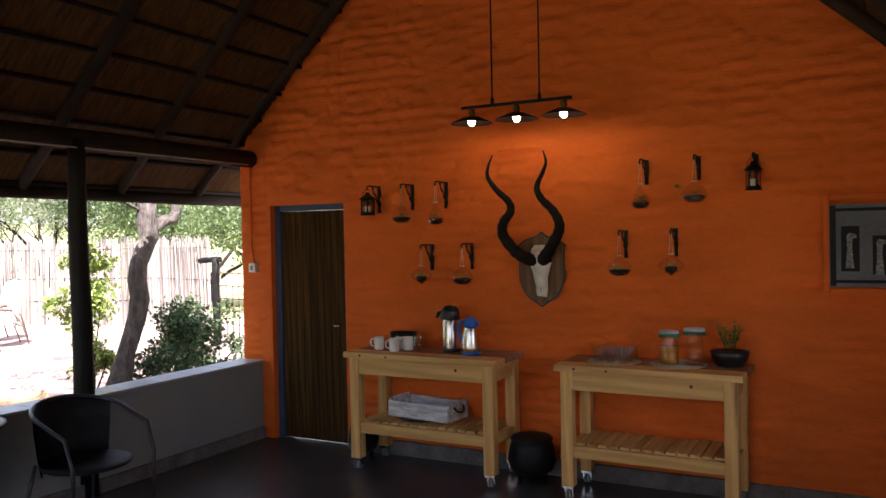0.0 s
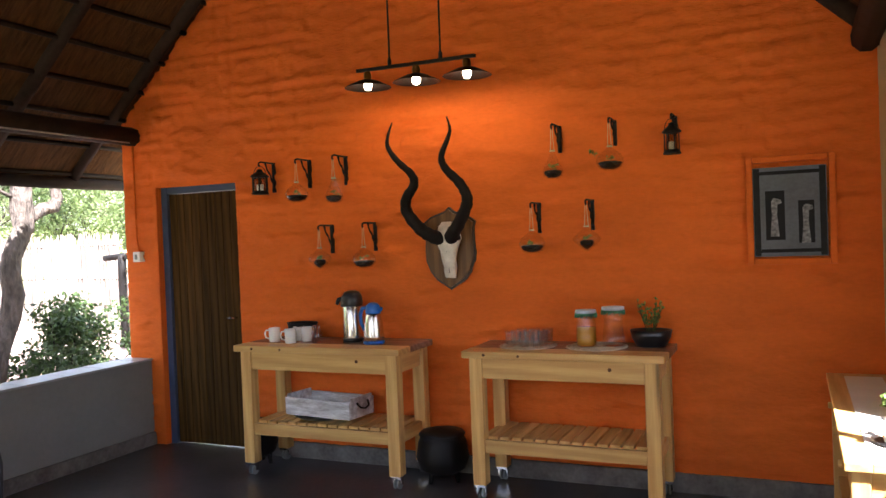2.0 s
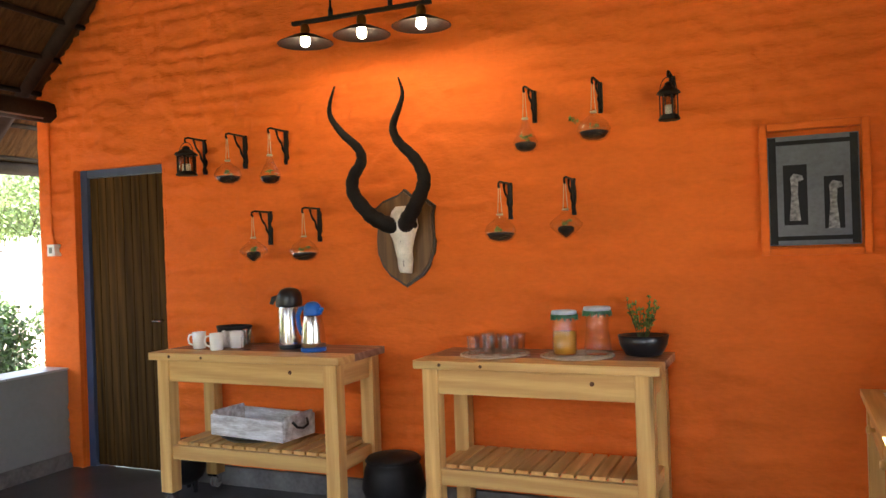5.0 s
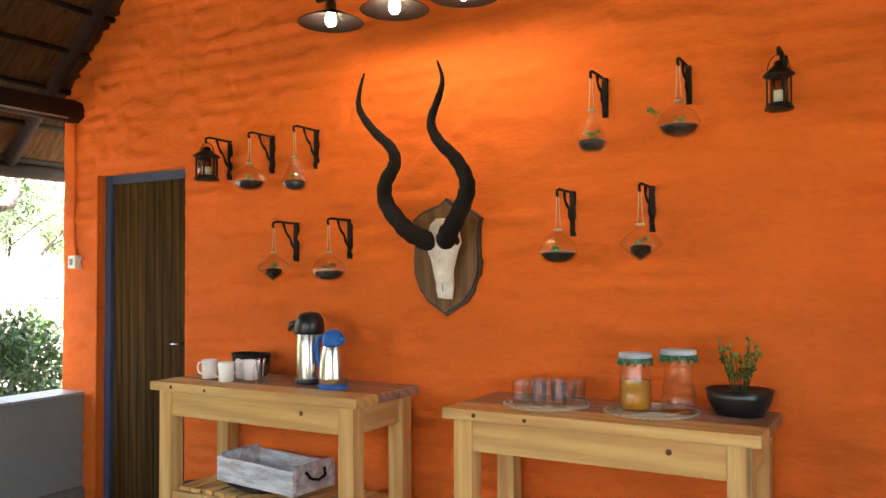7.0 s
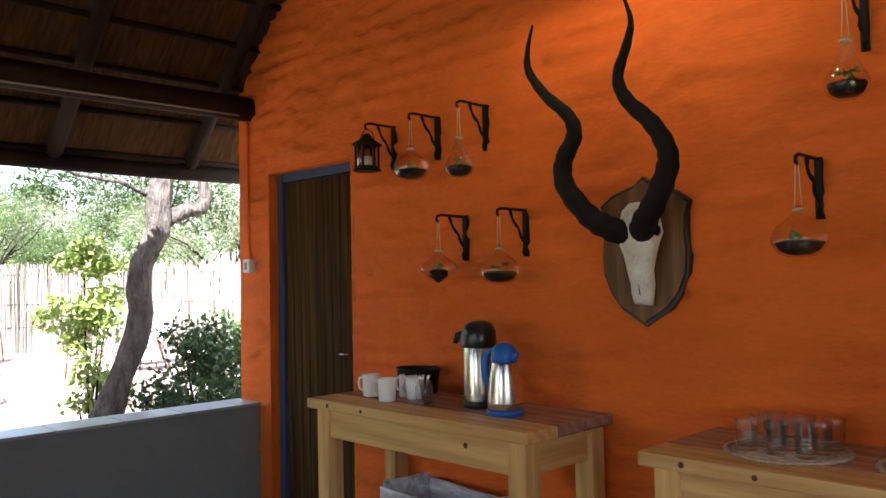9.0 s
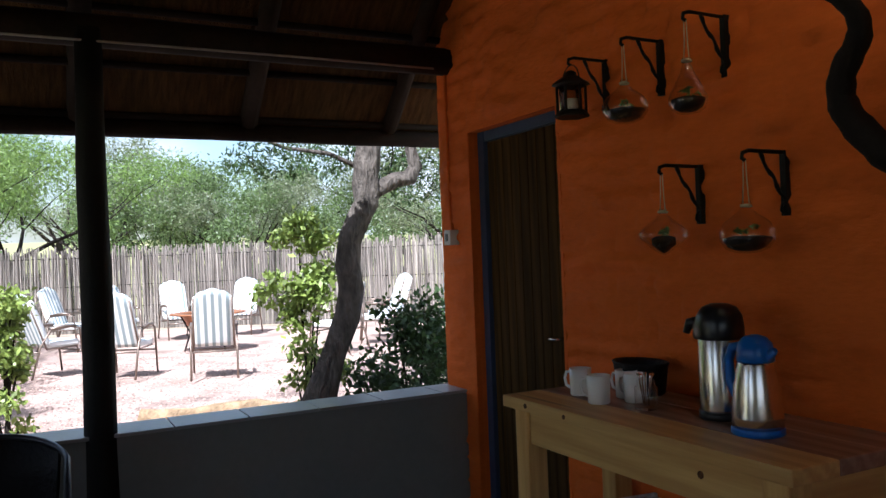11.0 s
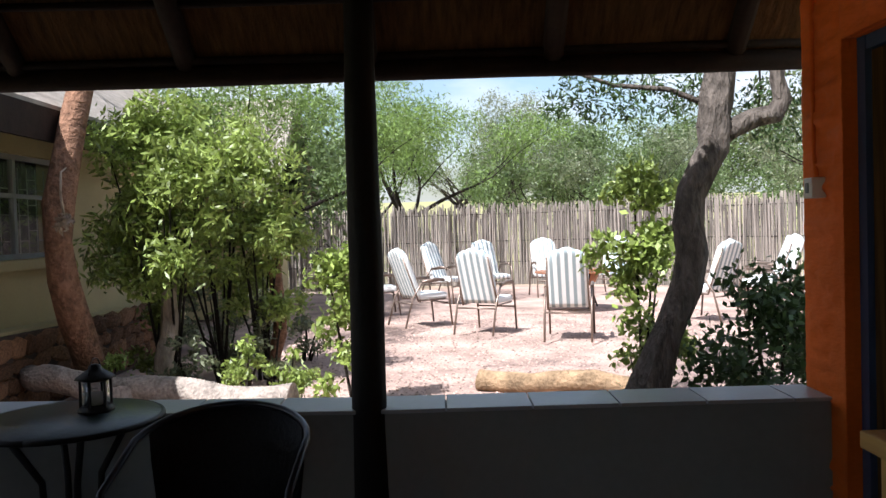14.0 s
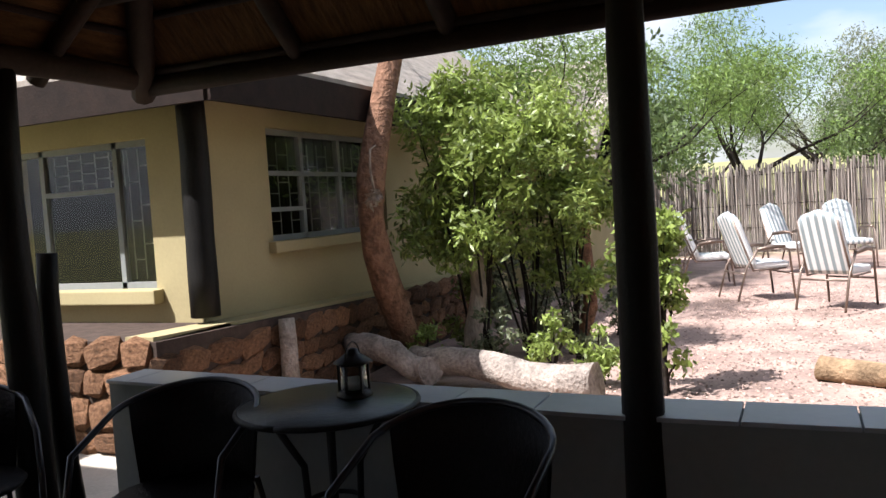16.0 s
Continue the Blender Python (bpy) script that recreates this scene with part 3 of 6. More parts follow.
def bent(p0, p1, r0, r1, seed, wob=0.02, steps=6, n=9):
    """A slightly crooked natural pole."""
    p0, p1 = Vector(p0), Vector(p1)
    pts, rs = [], []
    for i in range(steps + 1):
        t = i / steps
        off = Vector([noise.noise(Vector((seed * 7.3 + k * 3.1, t * 2.2, 0))) for k in range(3)]) * wob * (1 if 0 < i < steps else 0.3)
        pts.append(p0.lerp(p1, t) + off)
        rs.append((r0 + (r1 - r0) * t) * (1 + 0.08 * noise.noise(Vector((seed, t * 5, 2)))))
    return tube(bmesh.new(), pts, rs, n)


def pole(name, p0, p1, r0, r1, seed, mat, label, cat, group=""):
    return tagged(link(name, bent(p0, p1, r0, r1, seed), mat), label, cat, group, kind="structure")


RAFTERS = [-0.12, -0.95, -1.8, -2.63, -3.4]
for i, y in enumerate(RAFTERS):
    e = EAVE_X - 0.03
    top_x = min(RIDGE_X, EAVE_X + (y - HIP_Y) * 1.0 + 0.2)
    pole("rafter", (e, y, plane_z(e) + 0.0), (top_x, y, plane_z(top_x) - 0.005), 0.05, 0.065, i, POLE, "dark gum-pole rafter under the thatch", "rafter", "roof poles")
    ex = 2 * RIDGE_X - (EAVE_X + 0.4)
    pole("rafter", (ex, y, plane_z(EAVE_X + 0.4) - 0.05), (RIDGE_X, y, plane_z(RIDGE_X) - 0.05), 0.05, 0.065, i + 20, POLE, "dark gum-pole rafter under the thatch", "rafter", "roof poles")
for i in range(5):
    y = -4.3 - 0.8 * i
    ex = 2 * RIDGE_X - (EAVE_X + 0.4)
    pole("rafter", (ex, y, plane_z(EAVE_X + 0.4) - 0.05), (RIDGE_X, y, plane_z(RIDGE_X) - 0.05), 0.05, 0.065, i + 40, POLE, "dark gum-pole rafter under the thatch", "rafter", "roof poles")
pole("hip_rafter", (EAVE_X, HIP_Y, hz - 0.06), (2.0, HIP_Y + 2.28, plane_z(2.0) - 0.06), 0.06, 0.07, 61, POLE, "dark gum-pole hip rafter", "rafter", "roof poles")
for i, x in enumerate((0.35, 0.95, 1.55)):
    pole("rafter", (x, HIP_Y - 0.02, hz - 0.05), (x, HIP_Y + (x - EAVE_X), plane_z(x) - 0.06), 0.045, 0.055, i + 70, POLE, "dark gum-pole jack rafter", "rafter", "roof poles")
k = 0
x = EAVE_X + 0.06
while x < RIDGE_X:
    y0 = max(BACK, HIP_Y + (x - EAVE_X) + 0.1) if x < 2.0 else BACK
    pole("batten", (x, y0, plane_z(x) - 0.012), (x, 0.45, plane_z(x) - 0.012), 0.019, 0.019, 100 + k, BATTEN, "thin dark batten tied across the rafters", "batten", "roof battens")
    if x > EAVE_X + 0.45:
        xe = 2 * RIDGE_X - x
        pole("batten", (xe, BACK, plane_z(x) - 0.012), (xe, 0.45, plane_z(x) - 0.012), 0.019, 0.019, 140 + k, BATTEN, "thin dark batten tied across the rafters", "batten", "roof battens")
    x += 0.215; k += 1
for i in range(1, 9):
    y = HIP_Y + 0.215 * i
    pole("batten", (EAVE_X + 0.215 * i, y, hz + SLOPE * 0.215 * i - 0.012), (2.0, y, hz + SLOPE * 0.215 * i - 0.012), 0.019, 0.019, 180 + i, BATTEN, "thin dark batten tied across the rafters", "batten", "roof battens")

# wall plates: heavy poles on the posts
PLATE_Z = 2.435
pole("wall_plate", (0.29, -4.5, PLATE_Z), (0.29, 0.02, PLATE_Z), 0.072, 0.075, 7, POLE, "heavy dark gum-pole beam above the open side", "beam", "roof poles")
pole("wall_plate", (5.45, BACK, 2.53), (5.45, -0.02, 2.53), 0.075, 0.08, 8, POLE, "heavy dark gum-pole beam on the cream wall", "beam", "roof poles")
pole("tie_beam", (-0.1, HIP_Y + 0.1, 2.12), (2.0, HIP_Y + 0.1, 2.12), 0.06, 0.06, 9, POLE, "dark gum-pole beam over the way out", "beam", "roof poles")
pole("eave_pole", (EAVE_X + 0.02, HIP_Y, hz - 0.02), (EAVE_X + 0.02, 0.5, hz - 0.02), 0.05, 0.05, 10, BATTEN, "dark pole along the eave", "beam", "roof poles")
conduit = link("conduit", T([(0.372, -4.3, PLATE_Z - 0.062), (0.374, -2.5, PLATE_Z - 0.066), (0.372, -0.9, PLATE_Z - 0.060), (0.37, -0.12, PLATE_Z - 0.062)], 0.006, 6), material("pale_conduit", (0.42, 0.38, 0.34), 0.5, vary=0.2))
tagged(conduit, "pale electric conduit clipped along the beam", "conduit", kind="structure")


def post(name, x, y, z0, z1, r, seed, lean=0.0):
    ob = link(name, bent((x, y, z0), (x + lean, y, z1), r * 1.12, r * 0.88, seed, 0.03, 8, 12), POST)
    return tagged(ob, "dark stained round timber post", "post", "veranda posts", kind="structure")


post("post", 0.36, -1.78, 0, PLATE_Z, 0.066, 3, -0.03)
post("post", 0.60, -4.33, 0, 2.1, 0.075, 4)
post("gate_post", 0.42, -4.36, 0, 1.3, 0.05, 5)

# ---- door ----
door = thing("door_1", (0, 0, 0), "closed dark brown plank door with a chrome handle", "door", kind="structure")
fr = bmesh.new()
box(fr, DOOR_L + 0.0, DOOR_L + 0.055, 0.055, 0.17, 0, DOOR_H)
box(fr, DOOR_R - 0.045, DOOR_R, 0.06, 0.17, 0, DOOR_H)
box(fr, DOOR_L + 0.055, DOOR_R - 0.045, 0.06, 0.17, DOOR_H - 0.05, DOOR_H)
part("door_frame", fr, BLUE_FRAME, door, "blue-grey painted steel frame")
dl, dr = DOOR_L + 0.06, DOOR_R - 0.048
np_ = 9
for i in range(np_):
    a = dl + (dr - dl) * i / np_
    part("plank", B(a + 0.002, a + (dr - dl) / np_ - 0.002, 0.075, 0.11, 0.01, DOOR_H - 0.055, bevel=0.004), DOORWOOD, door)
part("door_backing", B(dl, dr, 0.105, 0.125, 0.01, DOOR_H - 0.055), DOORWOOD, door)
hd = bmesh.new()
tube(hd, [(dr - 0.05, 0.075, 1.0), (dr - 0.05, 0.02, 1.0), (dr - 0.09, 0.018, 1.0)], 0.008)
part("door_handle", hd, CHROME, door, "chrome lever handle")

# switch and its pipe
sw = thing("light_switch", (0.318, 0.0, 1.485), "small grey switch box on the orange wall", "switch")
part("box", B(-0.035, 0.035, -0.05, 0.012, -0.04, 0.04, bevel=0.005), WHITE, sw)
part("rocker", B(-0.012, 0.012, -0.056, -0.05, -0.02, 0.02, bevel=0.002), GREYWALL, sw)
tagged(link("switch_pipe", T([(0.29, -0.012, 2.40), (0.288, -0.012, 2.0), (0.29, -0.012, 1.62), (0.318, -0.014, 1.525)], 0.009, 8), ORANGE), "orange painted pipe down to the switch", "pipe", kind="structure")

# ---- garden: house, fence, trees, chairs ----
HX, HY = -1.35, -5.05     # the house corner
WA, WB = (-6.95, -5.45, 0.94, 2.0), (-4.1, -2.2, 1.2, 2.09)


def house():
    h = thing("house", (0, 0, 0), "cream plastered house with a thatched roof and burglar-barred windows", "house", kind="structure")
    bm = bmesh.new()
    y0, y1, z0, z1 = WA
    box(bm, HX - 0.25, HX, y1, HY, 0, 2.75); box(bm, HX - 0.25, HX, -14, y0, 0, 2.75)
    box(bm, HX - 0.25, HX, y0, y1, 0, z0); box(bm, HX - 0.25, HX, y0, y1, z1, 2.75)
    x0, x1, z0, z1 = WB
    box(bm, x1, HX - 0.25, HY - 0.25, HY, 0, 2.75); box(bm, -7.5, x0, HY - 0.25, HY, 0, 2.75)
    box(bm, x0, x1, HY - 0.25, HY, 0, z0); box(bm, x0, x1, HY - 0.25, HY, z1, 2.75)
    part("wall", bm, HOUSE_CREAM_SHADED, h, "cream plaster")
    # room surfaces added behind the windows, their shade painted in as near-black
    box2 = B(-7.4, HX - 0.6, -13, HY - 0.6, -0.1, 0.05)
    part("inner_floor", box2, ROOM_SHADE, h)
    part("inner_wall", B(-7.4, HX - 0.5, -9.0, -8.8, 0, 2.7), ROOM_SHADE, h)
    part("inner_ceiling", B(-7.4, HX - 0.26, -9.0, HY - 0.26, 2.6, 2.7), ROOM_SHADE, h)
    sl = bmesh.new()
    box(sl, HX - 0.01, HX + 0.10, WA[0] - 0.05, WA[1] + 0.06, WA[2] - 0.10, WA[2], bevel=0.01)
    part("sill", sl, HOUSE_CREAM_SHADED, h)
    part("sill", B(WB[0] - 0.05, WB[1] + 0.06, HY - 0.01, HY + 0.07, WB[2] - 0.09, WB[2], bevel=0.01), HOUSE_CREAM_SHADED, h)
    part("inner_wall", B(-7.45, -7.3, -9, HY - 0.3, 0, 2.7), ROOM_SHADE, h)
    rf = bmesh.new()
    ez, ov = 2.18, 0.5
    slab(rf, [(HX + 0.40, HY + ov, ez), (-8.5, HY + ov, ez), (-8.5, -9.5, ez + 4.4), (-5.4, -9.5, ez + 4.4)], 0.25)
    slab(rf, [(HX + 0.40, -14, ez), (HX + 0.40, HY + ov, ez), (-5.4, -9.5, ez + 4.4), (-5.4, -14, ez + 4.4)], 0.25)
    part("roof", rf, ROOFTOP, h, "grey weathered thatch")
    # extra sheet in darker thatch colour puts the eave's shade on the underside
    ru = bmesh.new()
    slab(ru, [(HX + 0.41, HY + ov + 0.01, ez - 0.05), (-8.5, HY + ov + 0.01, ez - 0.05), (-8.5, HY, ez + 0.5), (HX, HY, ez + 0.5)], 0.03)
    slab(ru, [(HX + 0.41, -14, ez - 0.05), (HX + 0.41, HY + ov + 0.01, ez - 0.05), (HX, HY, ez + 0.4), (HX, -14, ez + 0.4)], 0.03)
    # near-black strips over the roof edge stand in for shade there
    fa = bmesh.new()
    box(fa, -8.5, HX + 0.42, HY + ov + 0.012, HY + ov + 0.05, ez - 0.06, ez + 0.2)
    box(fa, HX + 0.405, HX + 0.44, -14, HY + ov + 0.012, ez - 0.06, ez + 0.2)
    part("fascia", fa, BATTEN, h, "dark strip standing in for the shade along the eave")
    part("roof_underside", ru, THATCH, h, "thatch underside coloured dark for the eave shade")
    part("eave_beam", bent((HX + 0.12, -13, 2.32), (HX + 0.12, HY + 0.3, 2.32), 0.07, 0.07, 31), POLE, h)
    part("eave_beam", bent((-8, HY + 0.12, 2.32), (HX + 0.3, HY + 0.12, 2.32), 0.07, 0.07, 32), POLE, h)
    return h


house()
tagged(link("corner_post", bent((HX + 0.05, HY + 0.06, 0.75), (HX + 0.05, HY + 0.06, 2.35), 0.1, 0.095, 33, 0.02, 6, 12), POST), "dark round timber post at the house corner", "post", kind="structure")
steel_window("window_2", "x", HX - 0.08, WA[0], WA[1], WA[2], WA[3], [("v", -5.81, WA[2], WA[3]), ("v", -6.56, WA[2], WA[3]), ("h", 1.66, -6.54, -5.83)], "grey steel window with burglar bars", GREYWALL)
steel_window("window_3", "y", HY - 0.08, WB[0], WB[1], WB[2], WB[3], [("v", -2.75, WB[2], WB[3]), ("v", -3.35, WB[2], WB[3]), ("h", 1.74, -4.05, -2.25), ("h", 1.45, -2.73, -2.25)], "grey steel window with burglar bars in the shade", GREYWALL)


BAR_PAINT = material("bar_paint", (0.34, 0.34, 0.31), 0.6, vary=0.2, bump=0.05)


def bars(name, axis, plane, a0, a1, z0, z1, n):
    b = thing(name, (0, 0, 0), "white painted burglar bars inside the window", "burglar bars", kind="structure")
    rnd = random.Random(4)
    def rod(p, q):
        if axis == "x":
            part("bar", T([(plane, p[0], p[1]), (plane, q[0], q[1])], 0.005, 5), BAR_PAINT, b)
        else:
            part("bar", T([(p[0], plane, p[1]), (q[0], plane, q[1])], 0.005, 5), BAR_PAINT, b)
    for i in range(n + 1):
        a = a0 + (a1 - a0) * i / n
        rod((a, z0), (a, z1))
        if i < n:
            for k in range(3):
                z = z0 + (z1 - z0) * (0.15 + 0.3 * k + 0.12 * (i % 2))
                rod((a, z), (a + (a1 - a0) / n, z))


bars("burglar_bars", "x", HX - 0.16, -5.79, -5.49, 1.0, 1.95, 3)
bars("burglar_bars", "x", HX - 0.16, -6.54, -5.83, 1.69, 1.95, 5)
bars("burglar_bars", "y", HY - 0.16, -4.05, -2.24, 1.24, 2.0, 12)
# pelmet pleats take the same near-black room shade as their colour
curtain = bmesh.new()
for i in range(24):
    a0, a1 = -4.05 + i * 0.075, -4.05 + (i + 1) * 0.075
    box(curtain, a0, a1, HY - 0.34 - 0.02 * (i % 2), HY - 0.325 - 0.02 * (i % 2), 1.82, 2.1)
tagged(link("curtain_pelmet", curtain, ROOM_SHADE), "dark curtain pelmet behind the window", "curtain")


def stone_plinth():
    """Rough field stones bedded in mortar at the foot of the house."""
    w = thing("stone_plinth", (0, 0, 0), "low wall of rough red-brown field stones at the house foot", "stone wall", kind="structure")
    m = bmesh.new()
    top = lambda x: 0.70 + 0.03 * (x + 0.6)
    q = [(-0.62, HY + 0.26, 0), (-6.4, HY + 0.26, 0), (-6.4, HY, 0), (-0.62, HY, 0)]
    lo = [m.verts.new((x, y, -0.1)) for x, y, _ in q]; hi = [m.verts.new((x, y, top(x))) for x, y, _ in q]
    m.faces.new(lo[::-1]); m.faces.new(hi)
    for i in range(4): m.faces.new((lo[i], lo[(i + 1) % 4], hi[(i + 1) % 4], hi[i]))
    box(m, HX, -0.62, -12, HY + 0.22, -0.1, 0.70)
    part("mortar", m, MORTAR, w)
    part("capping", slab(bmesh.new(), [(-0.64, HY + 0.22, 0.70), (-6.4, HY + 0.22, top(-6.4)), (-6.4, HY, top(-6.4)), (-0.64, HY, 0.70)], 0.025), HOUSE_CREAM_SHADED, w, "smeared cream capping")
    meshes = []
    for s in range(9):
        bm = bmesh.new()
        bmesh.ops.create_icosphere(bm, subdivisions=1, radius=1)
        for v in bm.verts:
            v.co *= 1 + 0.28 * noise.noise(v.co * 1.7 + Vector((s * 5, 0, 0)))
            for k in range(3): v.co[k] = max(-0.78, min(0.78, v.co[k]))
        me = bpy.data.meshes.new("stone"); bm.to_mesh(me); bm.free(); me.materials.append(STONE); meshes.append(me)
    rnd = random.Random(5)

    def lay(fn, length, height):
        z = 0.0
        while z < height - 0.06:
            hh = rnd.uniform(0.12, 0.24); u = -rnd.uniform(0, 0.15)
            while u < length:
                ww = rnd.uniform(0.13, 0.36)
                o = new("stone", rnd.choice(meshes)); o.parent = w
                fn(o, u + ww / 2, z + hh / 2, ww, min(hh, height - z + 0.03)); u += ww * 0.97
            z += hh * 0.93
    def north(o, u, z, ww, hh):
        o.matrix_basis = Matrix.Translation((-0.66 - u, HY + 0.25, min(z, 0.63))) @ Matrix.LocRotScale(None, Euler((0, rnd.uniform(-0.3, 0.3), 0)), (ww * 0.70, 0.06, hh * 0.70))
    def east(o, u, z, ww, hh):
        o.matrix_basis = Matrix.Translation((-0.62, HY + 0.1 - u, min(z, 0.63))) @ Matrix.LocRotScale(None, Euler((rnd.uniform(-0.3, 0.3), 0, 0)), (0.06, ww * 0.70, hh * 0.70))
    lay(north, 5.4, 0.62)
    lay(east, 3.6, 0.70)


stone_plinth()


def leaves_mesh(name, centers, count, size, seed, mat, aspect=0.45, droop=0.3, shell=0.55):
    """Many small pointed leaves in clumps: centers are (x, y, z, radius)."""
    rs = np.random.RandomState(seed)
    w = np.array([c[3] ** 2 for c in centers]); w = w / w.sum()
    idx = rs.choice(len(centers), count, p=w)
    c = np.array([c[:3] for c in centers])[idx]; r = np.array([c[3] for c in centers])[idx]
    d = rs.normal(size=(count, 3)); d /= np.linalg.norm(d, axis=1)[:, None]
    rad = r * (shell + (1 - shell) * rs.rand(count)) * (1 + 0.25 * rs.normal(size=count))
    p = c + d * rad[:, None] * np.array([1, 1, 0.8])
    a = rs.normal(size=(count, 3)); a[:, 2] -= droop; a += d * 0.6; a /= np.linalg.norm(a, axis=1)[:, None]
    b = np.cross(a, rs.normal(size=(count, 3))); b /= np.linalg.norm(b, axis=1)[:, None]
    s = size * (0.6 + 0.8 * rs.rand(count))[:, None]
    v = np.stack([p - a * s * 0.5, p + b * s * aspect * 0.5, p + a * s * 0.5, p - b * s * aspect * 0.5], 1).reshape(-1, 3)
    me = bpy.data.meshes.new(name)
    me.from_pydata(v.tolist(), [], (np.arange(count * 4).reshape(-1, 4)).tolist())
    me.materials.append(mat)
    return me


def tree(name, at, label, trunk, limbs, clumps, leaves, size, seed, bark, leaf, aspect=0.45, group="", droop=0.3):
    t = thing(name, at, label, "shrub" if "shrub" in name or "bush" in name else "tree", group)
    pts, rads = trunk
    bm = bmesh.new()
    tube(bm, pts, rads, 14)
    for v in bm.verts:
        v.co += Vector([noise.noise(v.co * 9 + Vector((k * 9 + seed, 0, 0))) for k in range(3)]) * 0.25 * min(0.08, rads[0])
    part("trunk", bm, bark, t)
    for pts2, r2 in limbs:
        part("limb", T(pts2, r2, 7), bark, t)
    ob = new("crown", leaves_mesh("crown", clumps, leaves, size, seed, leaf, aspect, droop)); ob.parent = t
    return t


def fork(rnd, start, d, length, r, depth, out, tips):
    """Grows branches at random and collects their tips."""
    p = Vector(start); pts, rs = [p.copy()], [r]
    d = Vector(d).normalized()
    for i in range(4):
        d = (d + Vector((rnd.uniform(-1, 1), rnd.uniform(-1, 1), rnd.uniform(-0.5, 0.8))) * 0.22).normalized()
        p = p + d * length / 4; pts.append(p.copy()); rs.append(r * (1 - 0.14 * (i + 1)))
    out.append((pts, rs)); tips.append(p.copy())
    if depth > 0:
        for k in range(rnd.choice((2, 3))):
            dd = (d + Vector((rnd.uniform(-1, 1), rnd.uniform(-1, 1), rnd.uniform(-0.4, 0.7))) * 0.8).normalized()
            fork(rnd, pts[rnd.choice((2, 3, 4))], dd, length * 0.68, rs[-1] * 0.75, depth - 1, out, tips)


def grown(name, at, label, height, spread, seed, bark, leaf, leaves, size, r=0.12, crown=0.5, aspect=0.35, group="", clump=0.45, droop=0.3, depth=2):
    rnd = random.Random(seed)
    limbs, tips = [], []
    pts = [(0, 0, -0.1), (rnd.uniform(-.1, .1) * height * .3, rnd.uniform(-.1, .1) * height * .3, height * crown * 0.5), (rnd.uniform(-.15, .15) * height * .4, rnd.uniform(-.15, .15) * height * .4, height * crown)]
    for k in range(5):
        a = k * 1.257 + rnd.uniform(-.4, .4)
        fork(rnd, pts[-1] if k % 2 else Vector(pts[1]).lerp(Vector(pts[2]), rnd.uniform(.3, .9)), (math.cos(a) * spread, math.sin(a) * spread, rnd.uniform(0.5, 1.1)), height * (1 - crown) * 0.55, r * 0.5, depth, limbs, tips)
    bmj = bmesh.new()
    clumps = [(t.x, t.y, t.z, clump * rnd.uniform(.6, 1.3)) for t in tips]
    t = thing(name, at, label, "shrub" if "shrub" in name else "tree", group)
    part("trunk", T(pts, [r, r * .85, r * .7], 9), bark, t)
    for p2, r2 in limbs:
        tube(bmj, p2, r2, 5, False)
    part("branchwork", bmj, bark, t)["kind"] = "stuff"
    ob = new("crown", leaves_mesh("crown", clumps, leaves, size, seed, leaf, aspect, droop)); ob.parent = t
    return t


# the bent tree beside the veranda
tt = thing("thorn_tree", (-0.95, -0.02, 0), "bent thorn tree with thick rough bark and a feathery crown", "tree")
bt = T([(-0.1, -0.52, -0.1), (-0.1, -0.42, 0.2), (-0.1, -0.326, 0.43), (-0.1, -0.214, 0.73), (-0.1, -0.092, 0.99), (-0.1, -0.062, 1.19), (-0.1, -0.09, 1.36), (-0.1, -0.061, 1.52), (-0.1, 0.016, 1.67), (-0.11, 0.07, 1.76), (-0.13, 0.08, 1.9), (-0.15, 0.1, 2.04), (-0.18, 0.14, 2.2), (-0.25, 0.17, 2.5), (-0.35, 0.2, 3.0)], [0.15, 0.125, 0.108, 0.09, 0.082, 0.085, 0.08, 0.08, 0.082, 0.088, 0.092, 0.09, 0.088, 0.08, 0.07], 20)
for v in bt.verts:
    v.co += Vector([noise.noise(Vector((v.co.x * 16 + k * 9, v.co.y * 16, v.co.z * 7))) for k in range(3)]) * 0.03
part("trunk", bt, BARK_THORN, tt)
lb = T([(-0.12, 0.1, 1.82), (-0.13, 0.18, 1.88), (-0.15, 0.32, 1.94), (-0.16, 0.44, 1.955), (-0.17, 0.49, 2.04), (-0.17, 0.46, 2.16), (-0.2, 0.5, 2.4), (-0.3, 0.7, 2.9)], [0.07, 0.06, 0.052, 0.056, 0.05, 0.042, 0.04, 0.03], 10)
for v in lb.verts:
    v.co += Vector([noise.noise(v.co * 15 + Vector((k * 9, 3, 0))) for k in range(3)]) * 0.02
part("limb", lb, BARK_THORN, tt, "crooked pale limb")
part("limb", T([(-0.15, 0.1, 2.0), (-0.2, -0.15, 2.12), (-0.25, -0.45, 2.16), (-0.3, -0.8, 2.3), (-0.35, -1.2, 2.4)], [0.02, 0.016, 0.013, 0.01, 0.006], 7), BARK_THORN, tt, "thin side branch")
spray = [(-0.3 + 0.08 * math.sin(i * 2.3), 0.05 - 0.06 * i, 2.1 + 0.09 * math.sin(i * 1.7), 0.11) for i in range(15)] + [(-0.5, 0.42 + 0.07 * i, 2.0 + 0.14 * math.sin(i * 2.1), 0.12) for i in range(7)]
sp = new("feathery_sprays", leaves_mesh("feathery_sprays", spray, 2600, 0.04, 17, LEAF_DARK, 0.3)); sp.parent = tt
limbs, tips = [], []
rnd = random.Random(11)
